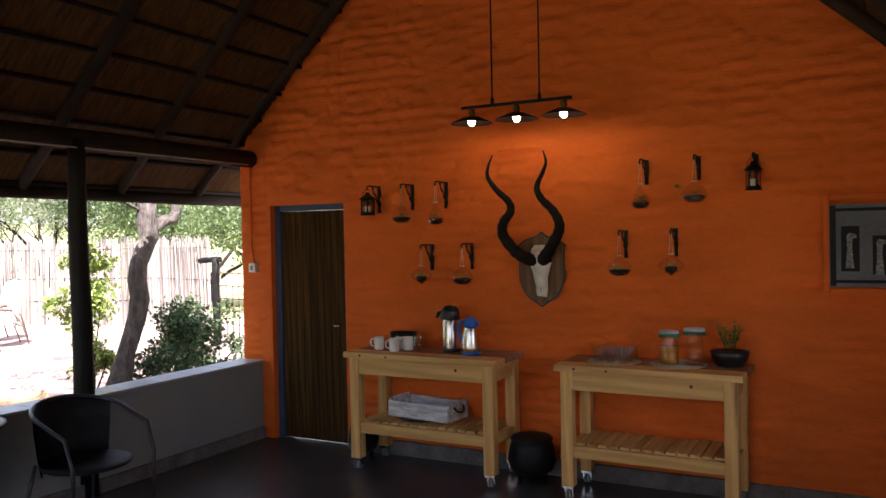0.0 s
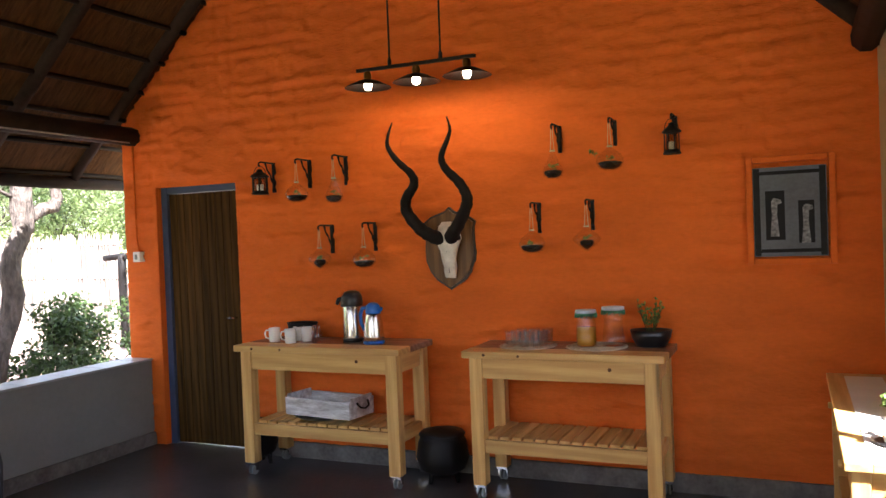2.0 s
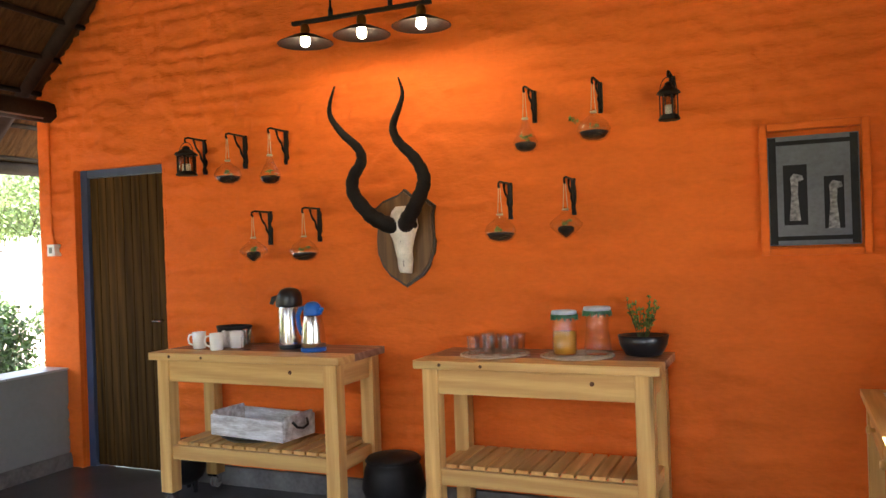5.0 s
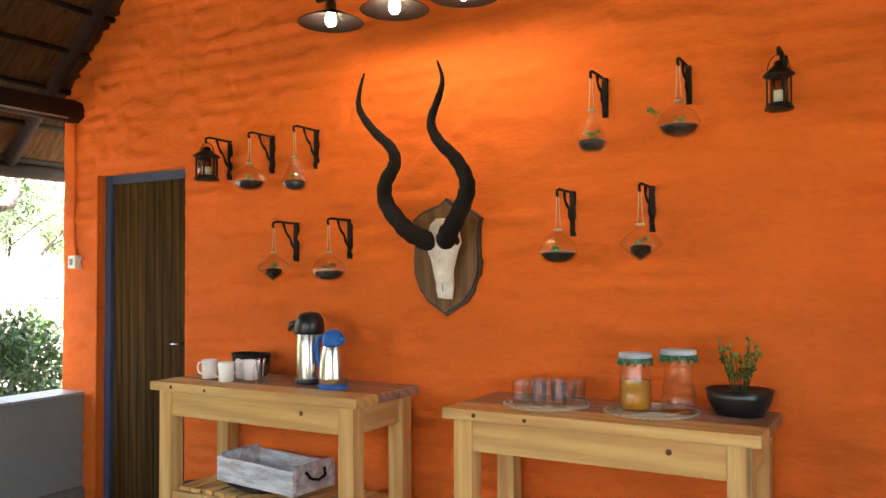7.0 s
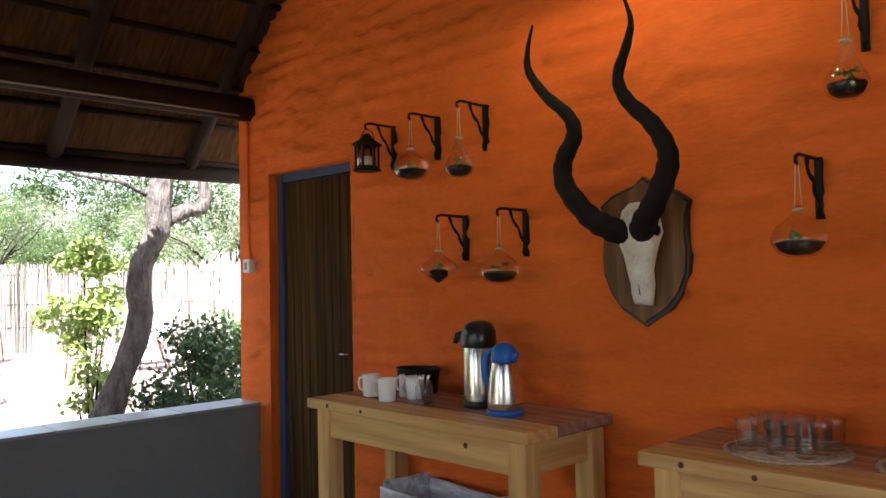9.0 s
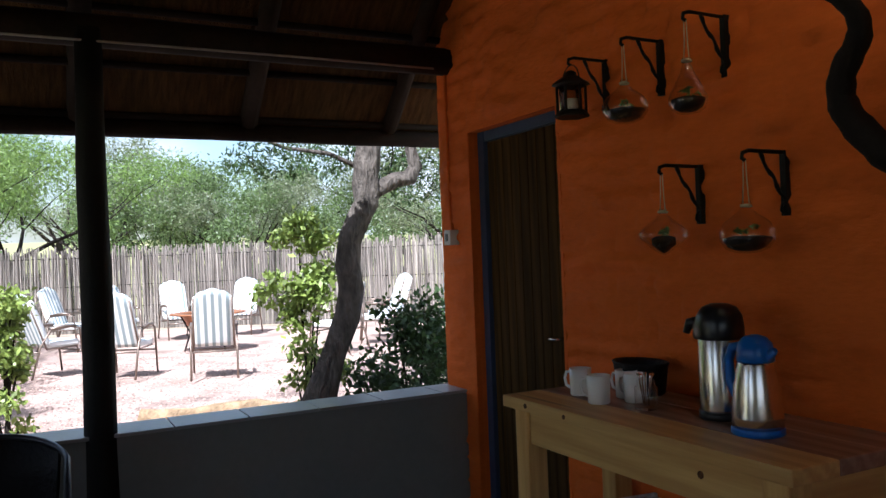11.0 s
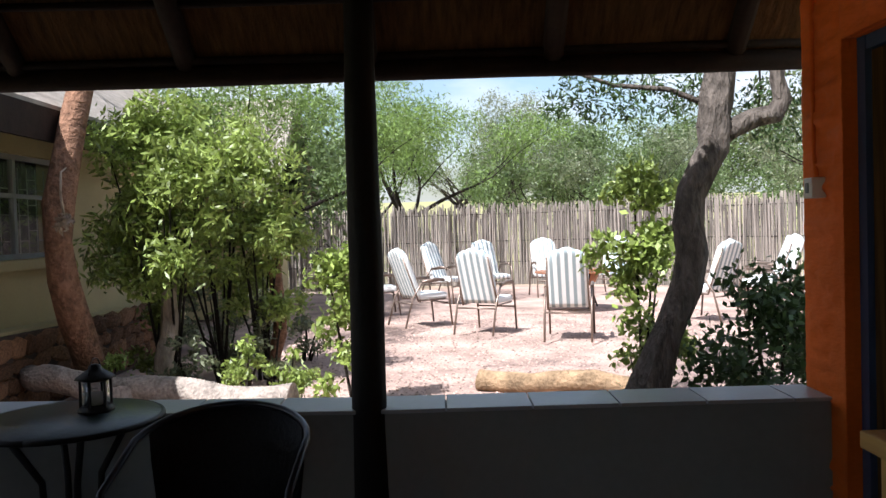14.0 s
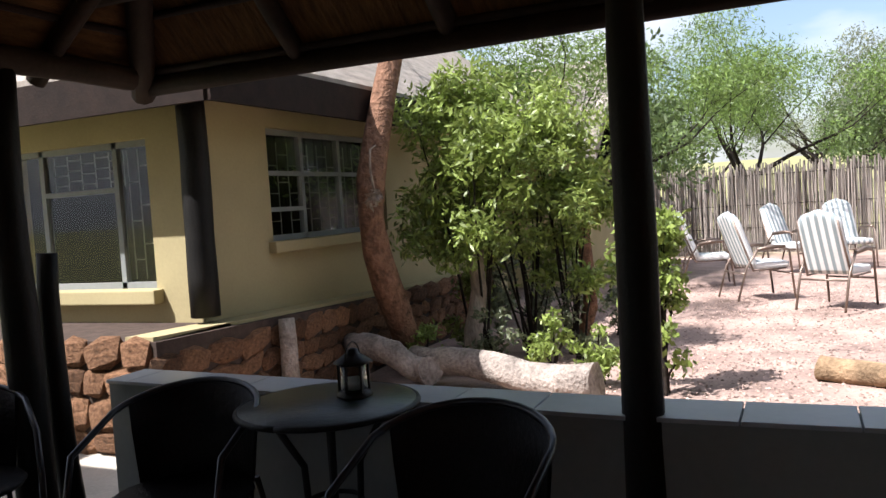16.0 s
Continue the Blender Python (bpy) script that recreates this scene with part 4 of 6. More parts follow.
for k in range(16):
    a = rnd.uniform(0.9, 4.6)
    fork(rnd, (-0.35, 0.2, rnd.uniform(2.5, 3.0)), (math.cos(a), math.sin(a), rnd.uniform(-0.12, 0.4)), rnd.uniform(1.0, 2.0), 0.03, 2, limbs, tips)
jb = bmesh.new()
for p2, r2 in limbs: tube(jb, p2, r2, 5, False)
part("branchwork", jb, BARK, tt)["kind"] = "stuff"
high = [(-0.7 + 0.5 * math.cos(i * 2.4) * math.sqrt(i), 1.9 + 0.55 * math.sin(i * 2.4) * math.sqrt(i), 4.6 + 0.25 * math.sin(i * 1.3), 0.6) for i in range(26)]
# unseen leaf clumps added above the roof to shade the lower trunk
over = []
for i in range(60):
    ox = -0.15 + 0.75 * (i % 10) / 9
    lo = plane_z(ox) + 0.62
    hi = max(lo, 1.15 + 1.866 * (ox + 1.1))
    oz = lo + (hi - lo) * ((i * 7) % 11) / 10
    oy = -0.84 * (ox + 1.1) - 0.15 + 0.5 * math.sin(i * 1.9)
    over.append((ox + 0.95, oy + 0.02, oz, 0.16))
lv = new("shading_leaves", leaves_mesh("shading_leaves", over, 22000, 0.1, 14, LEAF_THORN, 0.45)); lv.parent = tt
cr = new("crown", leaves_mesh("crown", [(t.x, t.y, t.z, 0.2) for t in tips if t.z > 2.0] + high, 30000, 0.055, 12, LEAF_THORN, 0.35)); cr.parent = tt

# climbing shrub and bushes beside the bent trunk
def shrub(name, at, label, clumps, n, size, seed, leaf, stems=5, aspect=0.5, group=""):
    t = thing(name, at, label, "shrub", group)
    rnd = random.Random(seed)
    bm = bmesh.new()
    for c in clumps[:: max(1, len(clumps) // stems)]:
        tube(bm, [(rnd.uniform(-.06, .06), rnd.uniform(-.06, .06), -0.05), (c[0] * .5, c[1] * .5, c[2] * .55), c[:3]], [0.014, 0.01, 0.005], 5, False)
    part("stemwork", bm, BARK, t)["kind"] = "stuff"
    ob = new("leaves", leaves_mesh("leaves", clumps, n, size, seed, leaf, aspect)); ob.parent = t
    return t


def heap(seed, n, w, d, h, r, low=0.08):
    rnd = random.Random(seed)
    out = []
    for i in range(n):
        z = rnd.uniform(low, 1.0) * h
        k = math.sqrt(max(0.05, 1 - (z / h - 0.35) ** 2 * 1.6))
        out.append((rnd.uniform(-w, w) * k, rnd.uniform(-d, d) * k, z, r * rnd.uniform(.6, 1.3)))
    return out


shrub("climbing_shrub", (-1.6, -0.25, 0), "tall light-green climbing shrub beside the bent trunk", [(rv[0] * .5, rv[1], rv[2], rv[3]) for rv in heap(3, 34, 0.25, 0.27, 1.75, 0.12)], 3200, 0.06, 5, LEAF_BRIGHT)
shrub("bush", (-1.0, 0.35, 0), "dense dark-green bush behind the low wall", heap(6, 40, 0.35, 0.42, 1.05, 0.16), 5000, 0.055, 7, LEAF_DARK)
shrub("bush", (-1.6, 1.2, 0), "dense dark-green bush behind the low wall", heap(8, 30, 0.4, 0.5, 0.95, 0.17), 3500, 0.055, 9, LEAF_DARK)

# red-barked tree and shrubs before the house
rt = thing("red_tree", (-3.3, -4.55, 0), "leaning tree with red-brown peeling bark before the house", "tree")
rb = T([(0.02, 0.17, -0.1), (0.17, 0.15, 0.23), (0.33, 0.15, 0.48), (0.47, 0.14, 0.75), (0.6, 0.13, 1.05), (0.66, 0.13, 1.35), (0.63, 0.14, 1.65), (0.53, 0.15, 1.95), (0.36, 0.15, 2.3), (0.2, 0.15, 2.6), (-0.1, 0.15, 3.2), (-0.4, 0.15, 4.0)], [0.15, 0.13, 0.12, 0.115, 0.112, 0.11, 0.108, 0.108, 0.105, 0.1, 0.09, 0.07], 16)
for v in rb.verts:
    v.co += Vector([noise.noise(v.co * 13 + Vector((k * 9, 5, 0))) for k in range(3)]) * 0.028
part("trunk", rb, BARK_RED, rt)
part("twig", T([(0.62, 0.2, 1.42), (0.76, 0.24, 1.5), (0.85, 0.26, 1.7), (0.83, 0.26, 1.86), (0.7, 0.24, 1.9)], [0.014, 0.012, 0.01, 0.008, 0.005], 6), BARK_PALE, rt, "bare pale twig")
wl2 = new("withered_leaves", leaves_mesh("withered_leaves", [(0.85, 0.28, 1.5, 0.06), (0.9, 0.28, 1.44, 0.05)], 60, 0.07, 3, BARK_PALE, 0.4)); wl2.parent = rt
wl2["label"] = "clump of withered pale leaves"
cl = [(-1.2 + 0.5 * math.cos(a), -0.4 + 0.6 * math.cos(a * 2.3), 4.8 + 0.4 * math.sin(a * 1.7), 0.45) for a in range(9)]
ob = new("crown", leaves_mesh("crown", cl, 2500, 0.07, 21, LEAF_BRIGHT)); ob.parent = rt

shrub("large_shrub", (-3.55, -3.9, 0), "large light-green leafy shrub before the house", heap(31, 60, 0.45, 0.52, 2.5, 0.2, 0.36), 12000, 0.085, 32, LEAF_BRIGHT, stems=10, aspect=0.28)
shrub("large_shrub", (-4.2, -3.25, 0), "large light-green leafy shrub before the house", heap(33, 40, 0.4, 0.42, 2.0, 0.18, 0.3), 6500, 0.08, 34, LEAF_BRIGHT, stems=10, aspect=0.32)
shrub("large_shrub", (-3.95, -3.55, 0), "large light-green leafy shrub before the house", heap(41, 34, 0.5, 0.75, 2.55, 0.19, 0.5), 5500, 0.075, 42, LEAF_BRIGHT, stems=8, aspect=0.3)
for i, (px, py, hh) in enumerate(((-3.2, -3.65, 0.55), (-3.35, -3.2, 0.5), (-3.9, -3.1, 0.7), (-3.1, -4.25, 0.35), (-4.6, -3.7, 0.6), (-2.95, -2.75, 0.4), (-5.2, -3.0, 0.45))):
    shrub("undergrowth_plant", (px, py, 0), "low leafy undergrowth below the large shrub", heap(60 + i, 12, 0.16, 0.18, hh, 0.09), 700, 0.06, 80 + i, LEAF_BRIGHT if i % 2 else LEAF_OLIVE, stems=6, aspect=0.35, group="plants under the shrub")
shrub("large_shrub", (-2.75, -2.25, 0), "slender light-green shrub near the low wall", heap(35, 26, 0.18, 0.2, 1.25, 0.13), 2400, 0.06, 36, LEAF_BRIGHT, stems=6)
shrub("small_shrub", (-4.3, -4.3, 0), "small sunlit shrub under the trees", heap(37, 14, 0.2, 0.2, 0.8, 0.12), 1200, 0.06, 38, LEAF_BRIGHT)
shrub("small_shrub", (-6.0, -4.2, 0), "small sunlit shrub under the trees", heap(39, 24, 0.5, 0.6, 0.9, 0.15), 2000, 0.07, 40, LEAF_OLIVE)
for i, (px, py, hh) in enumerate(((-3.5, -3.95, 1.0), (-4.2, -3.15, 1.3), (-4.0, -4.15, 0.9))):
    tagged(link("tree_stem", bent((px, py, -0.05), (px + 0.05, py + 0.1, hh), 0.095 if i == 0 else 0.07, 0.06, 50 + i, 0.08), BARK_PALE if i != 1 else BARK_RED), "thin upright tree stem in the shrubs", "tree stem")

# logs
def log(name, p0, p1, r, mat, label, seed):
    bm = bent(p0, p1, r, r * 0.9, seed, 0.1, 9, 14)
    for v in bm.verts:
        v.co += Vector([noise.noise(v.co * 6 + Vector((k * 11, seed, 0))) for k in range(3)]) * r * 0.22
    return tagged(link(name, bm, mat), label, "log")


log("big_log", (-2.45, -2.62, 0.12), (-2.8, -4.2, 0.17), 0.125, LOGGREY, "long weathered grey log lying on the ground", 3)
log("big_log", (-2.55, -3.95, 0.15), (-2.75, -4.72, 0.3), 0.11, LOGGREY, "short weathered grey log with a cut end", 5)
log("small_log", (-3.3, -1.22, 0.07), (-2.75, 0.15, 0.09), 0.09, LOGTAN, "split tan log lying on the gravel", 7)
tagged(link("stump", bent((-1.75, -4.66, 0.0), (-1.8, -4.7, 0.66), 0.07, 0.06, 12), LOGGREY), "short upright grey stump", "stump")


def fence(name, pts, height, label, seed, step=0.0195, single=1):
    """Upright reeds and sticks set close together, tied by wires."""
    rnd = random.Random(seed)
    f = thing(name, (0, 0, 0), label, "fence", kind="structure")
    v, fc = [], []
    unit = bpy.data.meshes.new("stick")
    unit.from_pydata([(1, 0, 0), (0, 1, 0), (-1, 0, 0), (0, -1, 0), (.8, 0, 1), (0, .8, 1), (-.8, 0, 1), (0, -.8, 1)], [], [(0, 1, 5, 4), (1, 2, 6, 5), (2, 3, 7, 6), (3, 0, 4, 7), (4, 5, 6, 7)])
    unit.materials.append(REED_ONE)
    for (x0, y0), (x1, y1) in zip(pts[-1 - single:], pts[-single:]):
        ln = math.hypot(x1 - x0, y1 - y0)
        for i in range(int(ln / step)):
            for layer in (0, 1):
                k = (i + rnd.uniform(-.4, .4)) * step / ln
                o = new("stick", unit); o.parent = f
                w = rnd.uniform(.006, .016)
                o.matrix_basis = Matrix.LocRotScale((x0 + (x1 - x0) * k, y0 + (y1 - y0) * k + 0.035 * layer, -0.05), Euler((rnd.gauss(0, .018), rnd.gauss(0, .018), rnd.uniform(0, 3))), (w, w, height * rnd.uniform(.92, 1.08)))
    for (x0, y0), (x1, y1) in zip(pts[:-single], pts[1:-single]):
        ln = math.hypot(x1 - x0, y1 - y0); n = int(ln / step)
        ux, uy = (x1 - x0) / ln, (y1 - y0) / ln
        for i in range(n):
            for layer in (0, 1):
                s = (i + rnd.uniform(-.4, .4)) * step
                o = rnd.uniform(-.025, .025) + 0.035 * layer
                w = rnd.uniform(.006, .016)
                h = height * rnd.uniform(.9, 1.05); tl = rnd.gauss(0, 0.03); tl2 = rnd.gauss(0, 0.03)
                b = len(v)
                for z, k in ((-0.05, 0), (h, 1)):
                    cx, cy = x0 + ux * (s + tl * k) - uy * (o + tl2 * k), y0 + uy * (s + tl * k) + ux * (o + tl2 * k)
                    v += [(cx + ux * w, cy + uy * w, z), (cx - uy * w, cy + ux * w, z), (cx - ux * w, cy - uy * w, z), (cx + uy * w, cy - ux * w, z)]
                fc += [(b, b + 1, b + 5, b + 4), (b + 1, b + 2, b + 6, b + 5), (b + 2, b + 3, b + 7, b + 6), (b + 3, b, b + 4, b + 7), (b + 4, b + 5, b + 6, b + 7)]
    me = bpy.data.meshes.new("reeds"); me.from_pydata(v, [], fc); me.materials.append(REED)
    o = new("reeds", me); o.parent = f; o["kind"] = "stuff"
    for zz in (0.28, 0.55, 0.9):
        part("rail", T([(x, y, height * zz) for x, y in pts], 0.009, 5), BARK, f)
    return f


REED_ONE = material("single_stick", (0.27, 0.235, 0.205), 0.9, vary=0.4, scale=4, bump=0.3, spread=0.5)
FENCE = [(-12.6, -9.0), (-14.6, -5.0), (-15.3, -2.5), (-15.0, 0.6), (-13.8, 3.0), (-11.5, 5.6), (-8.6, 6.6), (-6.2, 6.1)]
fence("fence", FENCE, 1.79, "grey-brown fence of upright reeds and sticks round the fire circle", 2)

# gate between fence and wall
gate = thing("garden_gate", (-4.6, 4.6, 0), "wire mesh garden gate between timber posts", "gate")
for dx in (0.0, 1.5):
    part("gate_post", bent((dx, dx * -0.2, 0), (dx, dx * -0.2, 1.45), 0.07, 0.065, 80 + dx), POST, gate)
part("gate_post", bent((-0.35, 0, 1.4), (0.1, 0, 1.42), 0.05, 0.05, 84), POST, gate)
for i in range(9):
    part("wire", T([(0.1 + 0.16 * i, -0.03 * i, 0.1), (0.1 + 0.16 * i, -0.03 * i, 1.25)], 0.009, 5), ALU, gate)
for i in range(6):
    part("wire", T([(0.05, 0, 0.15 + 0.21 * i), (1.5, -0.28, 0.15 + 0.21 * i)], 0.009, 5), ALU, gate)


def recliner():
    """High-backed tubular garden chair with a long striped cushion; it faces +y."""
    c = thing("garden_chair", (0, 0, 0), "high-backed bronze tubular garden chair with a grey-and-white striped cushion", "garden chair", "chairs round the fire bowl")
    for s in (-1, 1):
        x = 0.27 * s
        part("side_frame", T([(x, -0.42, 0.0), (x, -0.30, 0.40), (x, -0.16, 0.60), (x, 0.12, 0.63), (x, 0.25, 0.60), (x, 0.31, 0.0)], 0.014, 7), ALU, c)
        part("back_tube", T([(x * 0.9, 0.22, 0.37), (x * 0.9, -0.2, 0.36), (x * 0.82, -0.42, 0.98)], 0.013, 7), ALU, c)
        part("arm_rest", T([(x, -0.16, 0.615), (x, 0.05, 0.645), (x, 0.2, 0.635)], [0.02, 0.024, 0.018], 7), ALU, c)
    part("cross_tube", T([(-0.27, -0.32, 0.33), (0.27, -0.32, 0.33)], 0.012, 6), ALU, c)
    part("cross_tube", T([(-0.27, 0.28, 0.30), (0.27, 0.28, 0.30)], 0.012, 6), ALU, c)
    bm = bmesh.new()   # back cushion with a rounded head
    W, n = 0.245, 14
    prof = []
    for i in range(n + 1):
        t = i / n
        w = W * (1 if t < 0.78 else math.sqrt(max(0.0, 1 - ((t - 0.78) / 0.22) ** 2)) * 0.93 + 0.07)
        prof.append((t, w))
    def back_pt(t): return Vector((0, -0.17 - 0.25 * t, 0.40 + 0.68 * t))
    nrm = Vector((0, 0.68, 0.25)).normalized()
    rows = []
    for t, w in prof:
        b = back_pt(t); th = 0.045 * (0.7 + 0.3 * math.cos((t - .5) * 2))
        ring = []
        for u, o in ((-1, 0), (-.92, 1), (-.45, 1.15), (0, 1.1), (.45, 1.15), (.92, 1), (1, 0), (.92, -1), (.45, -1.15), (0, -1.1), (-.45, -1.15), (-.92, -1)):
            ring.append(bm.verts.new(b + Vector((u * w, 0, 0)) + nrm * th * o))
        rows.append(ring)
    for a, b in zip(rows, rows[1:]):
        for k in range(12):
            f = bm.faces.new((a[k], a[(k + 1) % 12], b[(k + 1) % 12], b[k])); f.smooth = True
    bm.faces.new(rows[0][::-1]); bm.faces.new(rows[-1])
    part("back_cushion", bm, STRIPED, c)
    part("seat_cushion", box(bmesh.new(), -0.24, 0.24, -0.18, 0.27, 0.375, 0.455, bevel=0.03), STRIPED, c)
    return c


FIRE = Vector((-9.3, 0.55, 0))
proto = recliner()
spots = [(-9.2, -2.55), (-7.75, -1.8), (-6.85, -0.95), (-6.1, 0.0), (-10.9, -1.45), (-11.4, -0.61), (-11.6, 0.45), (-11.6, 1.64), (-7.5, 2.1), (-8.2, 3.1), (-9.0, 3.6)]
turn = [10, -4, 3, -3, 5, -3, 4, -6, -6, 4, 10]
for i, (x, y) in enumerate(spots):
    yaw = math.degrees(math.atan2(FIRE.y - y, FIRE.x - x)) - 90 + turn[i]
    m = pose(x, y, 0, 0, 0, yaw)
    if i == 0: proto.matrix_basis = m
    else: copy_thing(proto, m)
bowl = thing("fire_bowl", (FIRE.x, FIRE.y, 0), "round rust-coloured fire bowl on an iron stand", "fire bowl")
part("bowl", L([(0.02, 0.30), (0.2, 0.32), (0.36, 0.42), (0.42, 0.55), (0.46, 0.56), (0.44, 0.57), (0.34, 0.45), (0.02, 0.36)], 28), COPPER, bowl)
part("rim", L([(0.42, 0.57), (0.60, 0.575), (0.61, 0.59), (0.60, 0.60), (0.42, 0.595), (0.42, 0.57)], 32), COPPER, bowl)
for k in range(4):
    a = k * math.pi / 2 + 0.4
    part("leg", T([(0.5 * math.cos(a), 0.5 * math.sin(a), 0.57), (0.34 * math.cos(a), 0.34 * math.sin(a), 0.3), (0.45 * math.cos(a), 0.45 * math.sin(a), 0)], 0.015, 6), BLACK, bowl)

# bush beyond the fence
rnd = random.Random(77)
kinds = [grown("bush_tree", (-17.6, -2.3, 0.1), "lime-green feathery thorn tree beyond the fence", 5.4, 0.9, 1, BARK, LEAF_LIME, 26000, 0.10, 0.14, 0.26, 0.22, "trees in the bush", 0.62, 0.6),
         grown("bush_tree", (-27, 0.2, 0.4), "grey-green sparse thorn tree beyond the fence", 5.4, 1.0, 2, BARK, LEAF_OLIVE, 10000, 0.11, 0.13, 0.2, 0.3, "trees in the bush", 0.55),
         grown("bush_tree", (-25, 4.2, 0.3), "round green tree beyond the fence", 4.4, 1.0, 3, BARK, LEAF_THORN, 15000, 0.11, 0.13, 0.14, 0.4, "trees in the bush", 0.6)]
woods = [(-0.12, 27, 1.2, 2), (-0.2, 31, 1.45, 2), (-0.3, 24, 1.1, 2), (-0.45, 28, 1.4, 2), (-0.6, 27, 1.3, 1), (-0.78, 30, 1.4, 2),
         (0.028, 42, 1.5, 1), (0.135, 31, 1.2, 2), (0.18, 38, 1.45, 2), (0.235, 28, 0.95, 1), (0.30, 34, 1.35, 2), (0.37, 28, 1.05, 2), (0.45, 36, 1.5, 1), (0.55, 27, 1.15, 2), (0.7, 30, 1.4, 2), (0.85, 26, 1.2, 1), (1.05, 28, 1.3, 2)]
for i in range(16):
    woods.append((rnd.uniform(-0.7, 1.0), rnd.uniform(50, 85), rnd.uniform(0.9, 1.5), rnd.choice((1, 2, 2))))
for slope, d, s, kind in woods:
    x, y = 3.3 - d, -1.4 + slope * d
    copy_thing(kinds[kind], pose(x, y, ground_height(x, y) - 0.05, 0, 0, rnd.uniform(0, 360)) @ Matrix.Diagonal((s, s, s * rnd.uniform(0.85, 1.1), 1)))
for i in range(16):
    x, y = rnd.uniform(-24, -17), rnd.uniform(-12, 9)
    shrub("bush_clump", (x, y, ground_height(x, y) - 0.05), "low grey-green bush beyond the fence", heap(200 + i, 14, 0.7, 0.7, 1.3, 0.3), 1300, 0.1, 300 + i, LEAF_OLIVE if i % 2 else LEAF_THORN, group="bushes beyond the fence")
# trees to the north, seen past the wall's end
for i, (x, y, s) in enumerate(((-7.5, 11, .9), (-4.5, 14, 1.1), (-9.5, 16, 1.2), (-2.5, 19, 1.2), (-6.5, 22, 1.5), (-12, 12, 1.1), (-13.5, 8.0, .9))):
    copy_thing(kinds[(2, 1, 2, 1, 2, 2, 1)[i]], pose(x, y, 0, 0, 0, i * 70) @ Matrix.Diagonal((s, s, s, 1)))
# trees behind the shrubs, at the house's far end
for i, (x, y, s) in enumerate(((-9.5, -4.6, .85), (-12.0, -6.5, 1.1), (-9.0, -8.0, 1.0), (-11, -9.5, 1.3))):
    copy_thing(kinds[(0, 2, 2, 0)[i]], pose(x, y, 0, 0, 0, i * 50 + 20) @ Matrix.Diagonal((s, s, s, 1)))

# far thatched cottage roof over the shrubs
cot = thing("cottage", (-10.8, -6.2, 0), "small thatched cottage behind the shrubs", "cottage", kind="structure")
part("wall", B(-1.6, 1.6, -1.6, 1.6, 0, 2.1), CREAM, cot)
rf = bmesh.new()
slab(rf, [(2.1, -2.2, 1.9), (2.1, 2.2, 1.9), (0, 2.2, 3.5), (0, -2.2, 3.5)], 0.2)
slab(rf, [(-2.1, 2.2, 1.9), (-2.1, -2.2, 1.9), (0, -2.2, 3.5), (0, 2.2, 3.5)], 0.2)
part("roof", rf, ROOFTOP, cot, "grey weathered thatch")
part("gable", slab(bmesh.new(), [(-1.9, 1.9, 2.0), (1.9, 1.9, 2.0), (0, 1.9, 3.4)], 0.06), BARK, cot)

# loose stones and leaf litter on the yard
def litter(count, seed):
    rs = np.random.RandomState(seed)
    x = -1.0 - 8.5 * rs.rand(count) ** 1.3
    y = -3.6 + 6.0 * rs.rand(count)
    s = 0.007 + 0.016 * rs.rand(count) ** 2
    a = rs.rand(count) * 6.28
    z = np.array([ground_height(p, q) for p, q in zip(x, y)]) + 0.002
    base = np.array([[1, 0, 0], [0, 0.7, 0.1], [-1, 0, 0], [0, -0.7, 0.1], [0.1, 0.1, 0.55]])
    c, sn = np.cos(a), np.sin(a)
    v = np.zeros((count, 5, 3))
    for k in range(5):
        bx, by, bz = base[k]
        v[:, k, 0] = x + (bx * c - by * sn) * s
        v[:, k, 1] = y + (bx * sn + by * c) * s
        v[:, k, 2] = z + bz * s * (0.5 + rs.rand(count))
    o = np.arange(count)[:, None, None] * 5
    f = (np.array([[0, 1, 4], [1, 2, 4], [2, 3, 4], [3, 0, 4]])[None] + o).reshape(-1, 3)
    me = bpy.data.meshes.new("gravel"); me.from_pydata(v.reshape(-1, 3).tolist(), [], f.tolist())
    me.materials.append(PEBBLE)
    return tagged(new("gravel", me), "loose red-brown gravel and dry litter on the yard", "gravel", kind="stuff")


PEBBLE = island_shade(material("pebble", (0.38, 0.27, 0.225), 0.9, vary=0.4, scale=3, bump=0.2), 0.6)
litter(26000, 9)

# ---- inside the veranda ----
TOP = 0.88


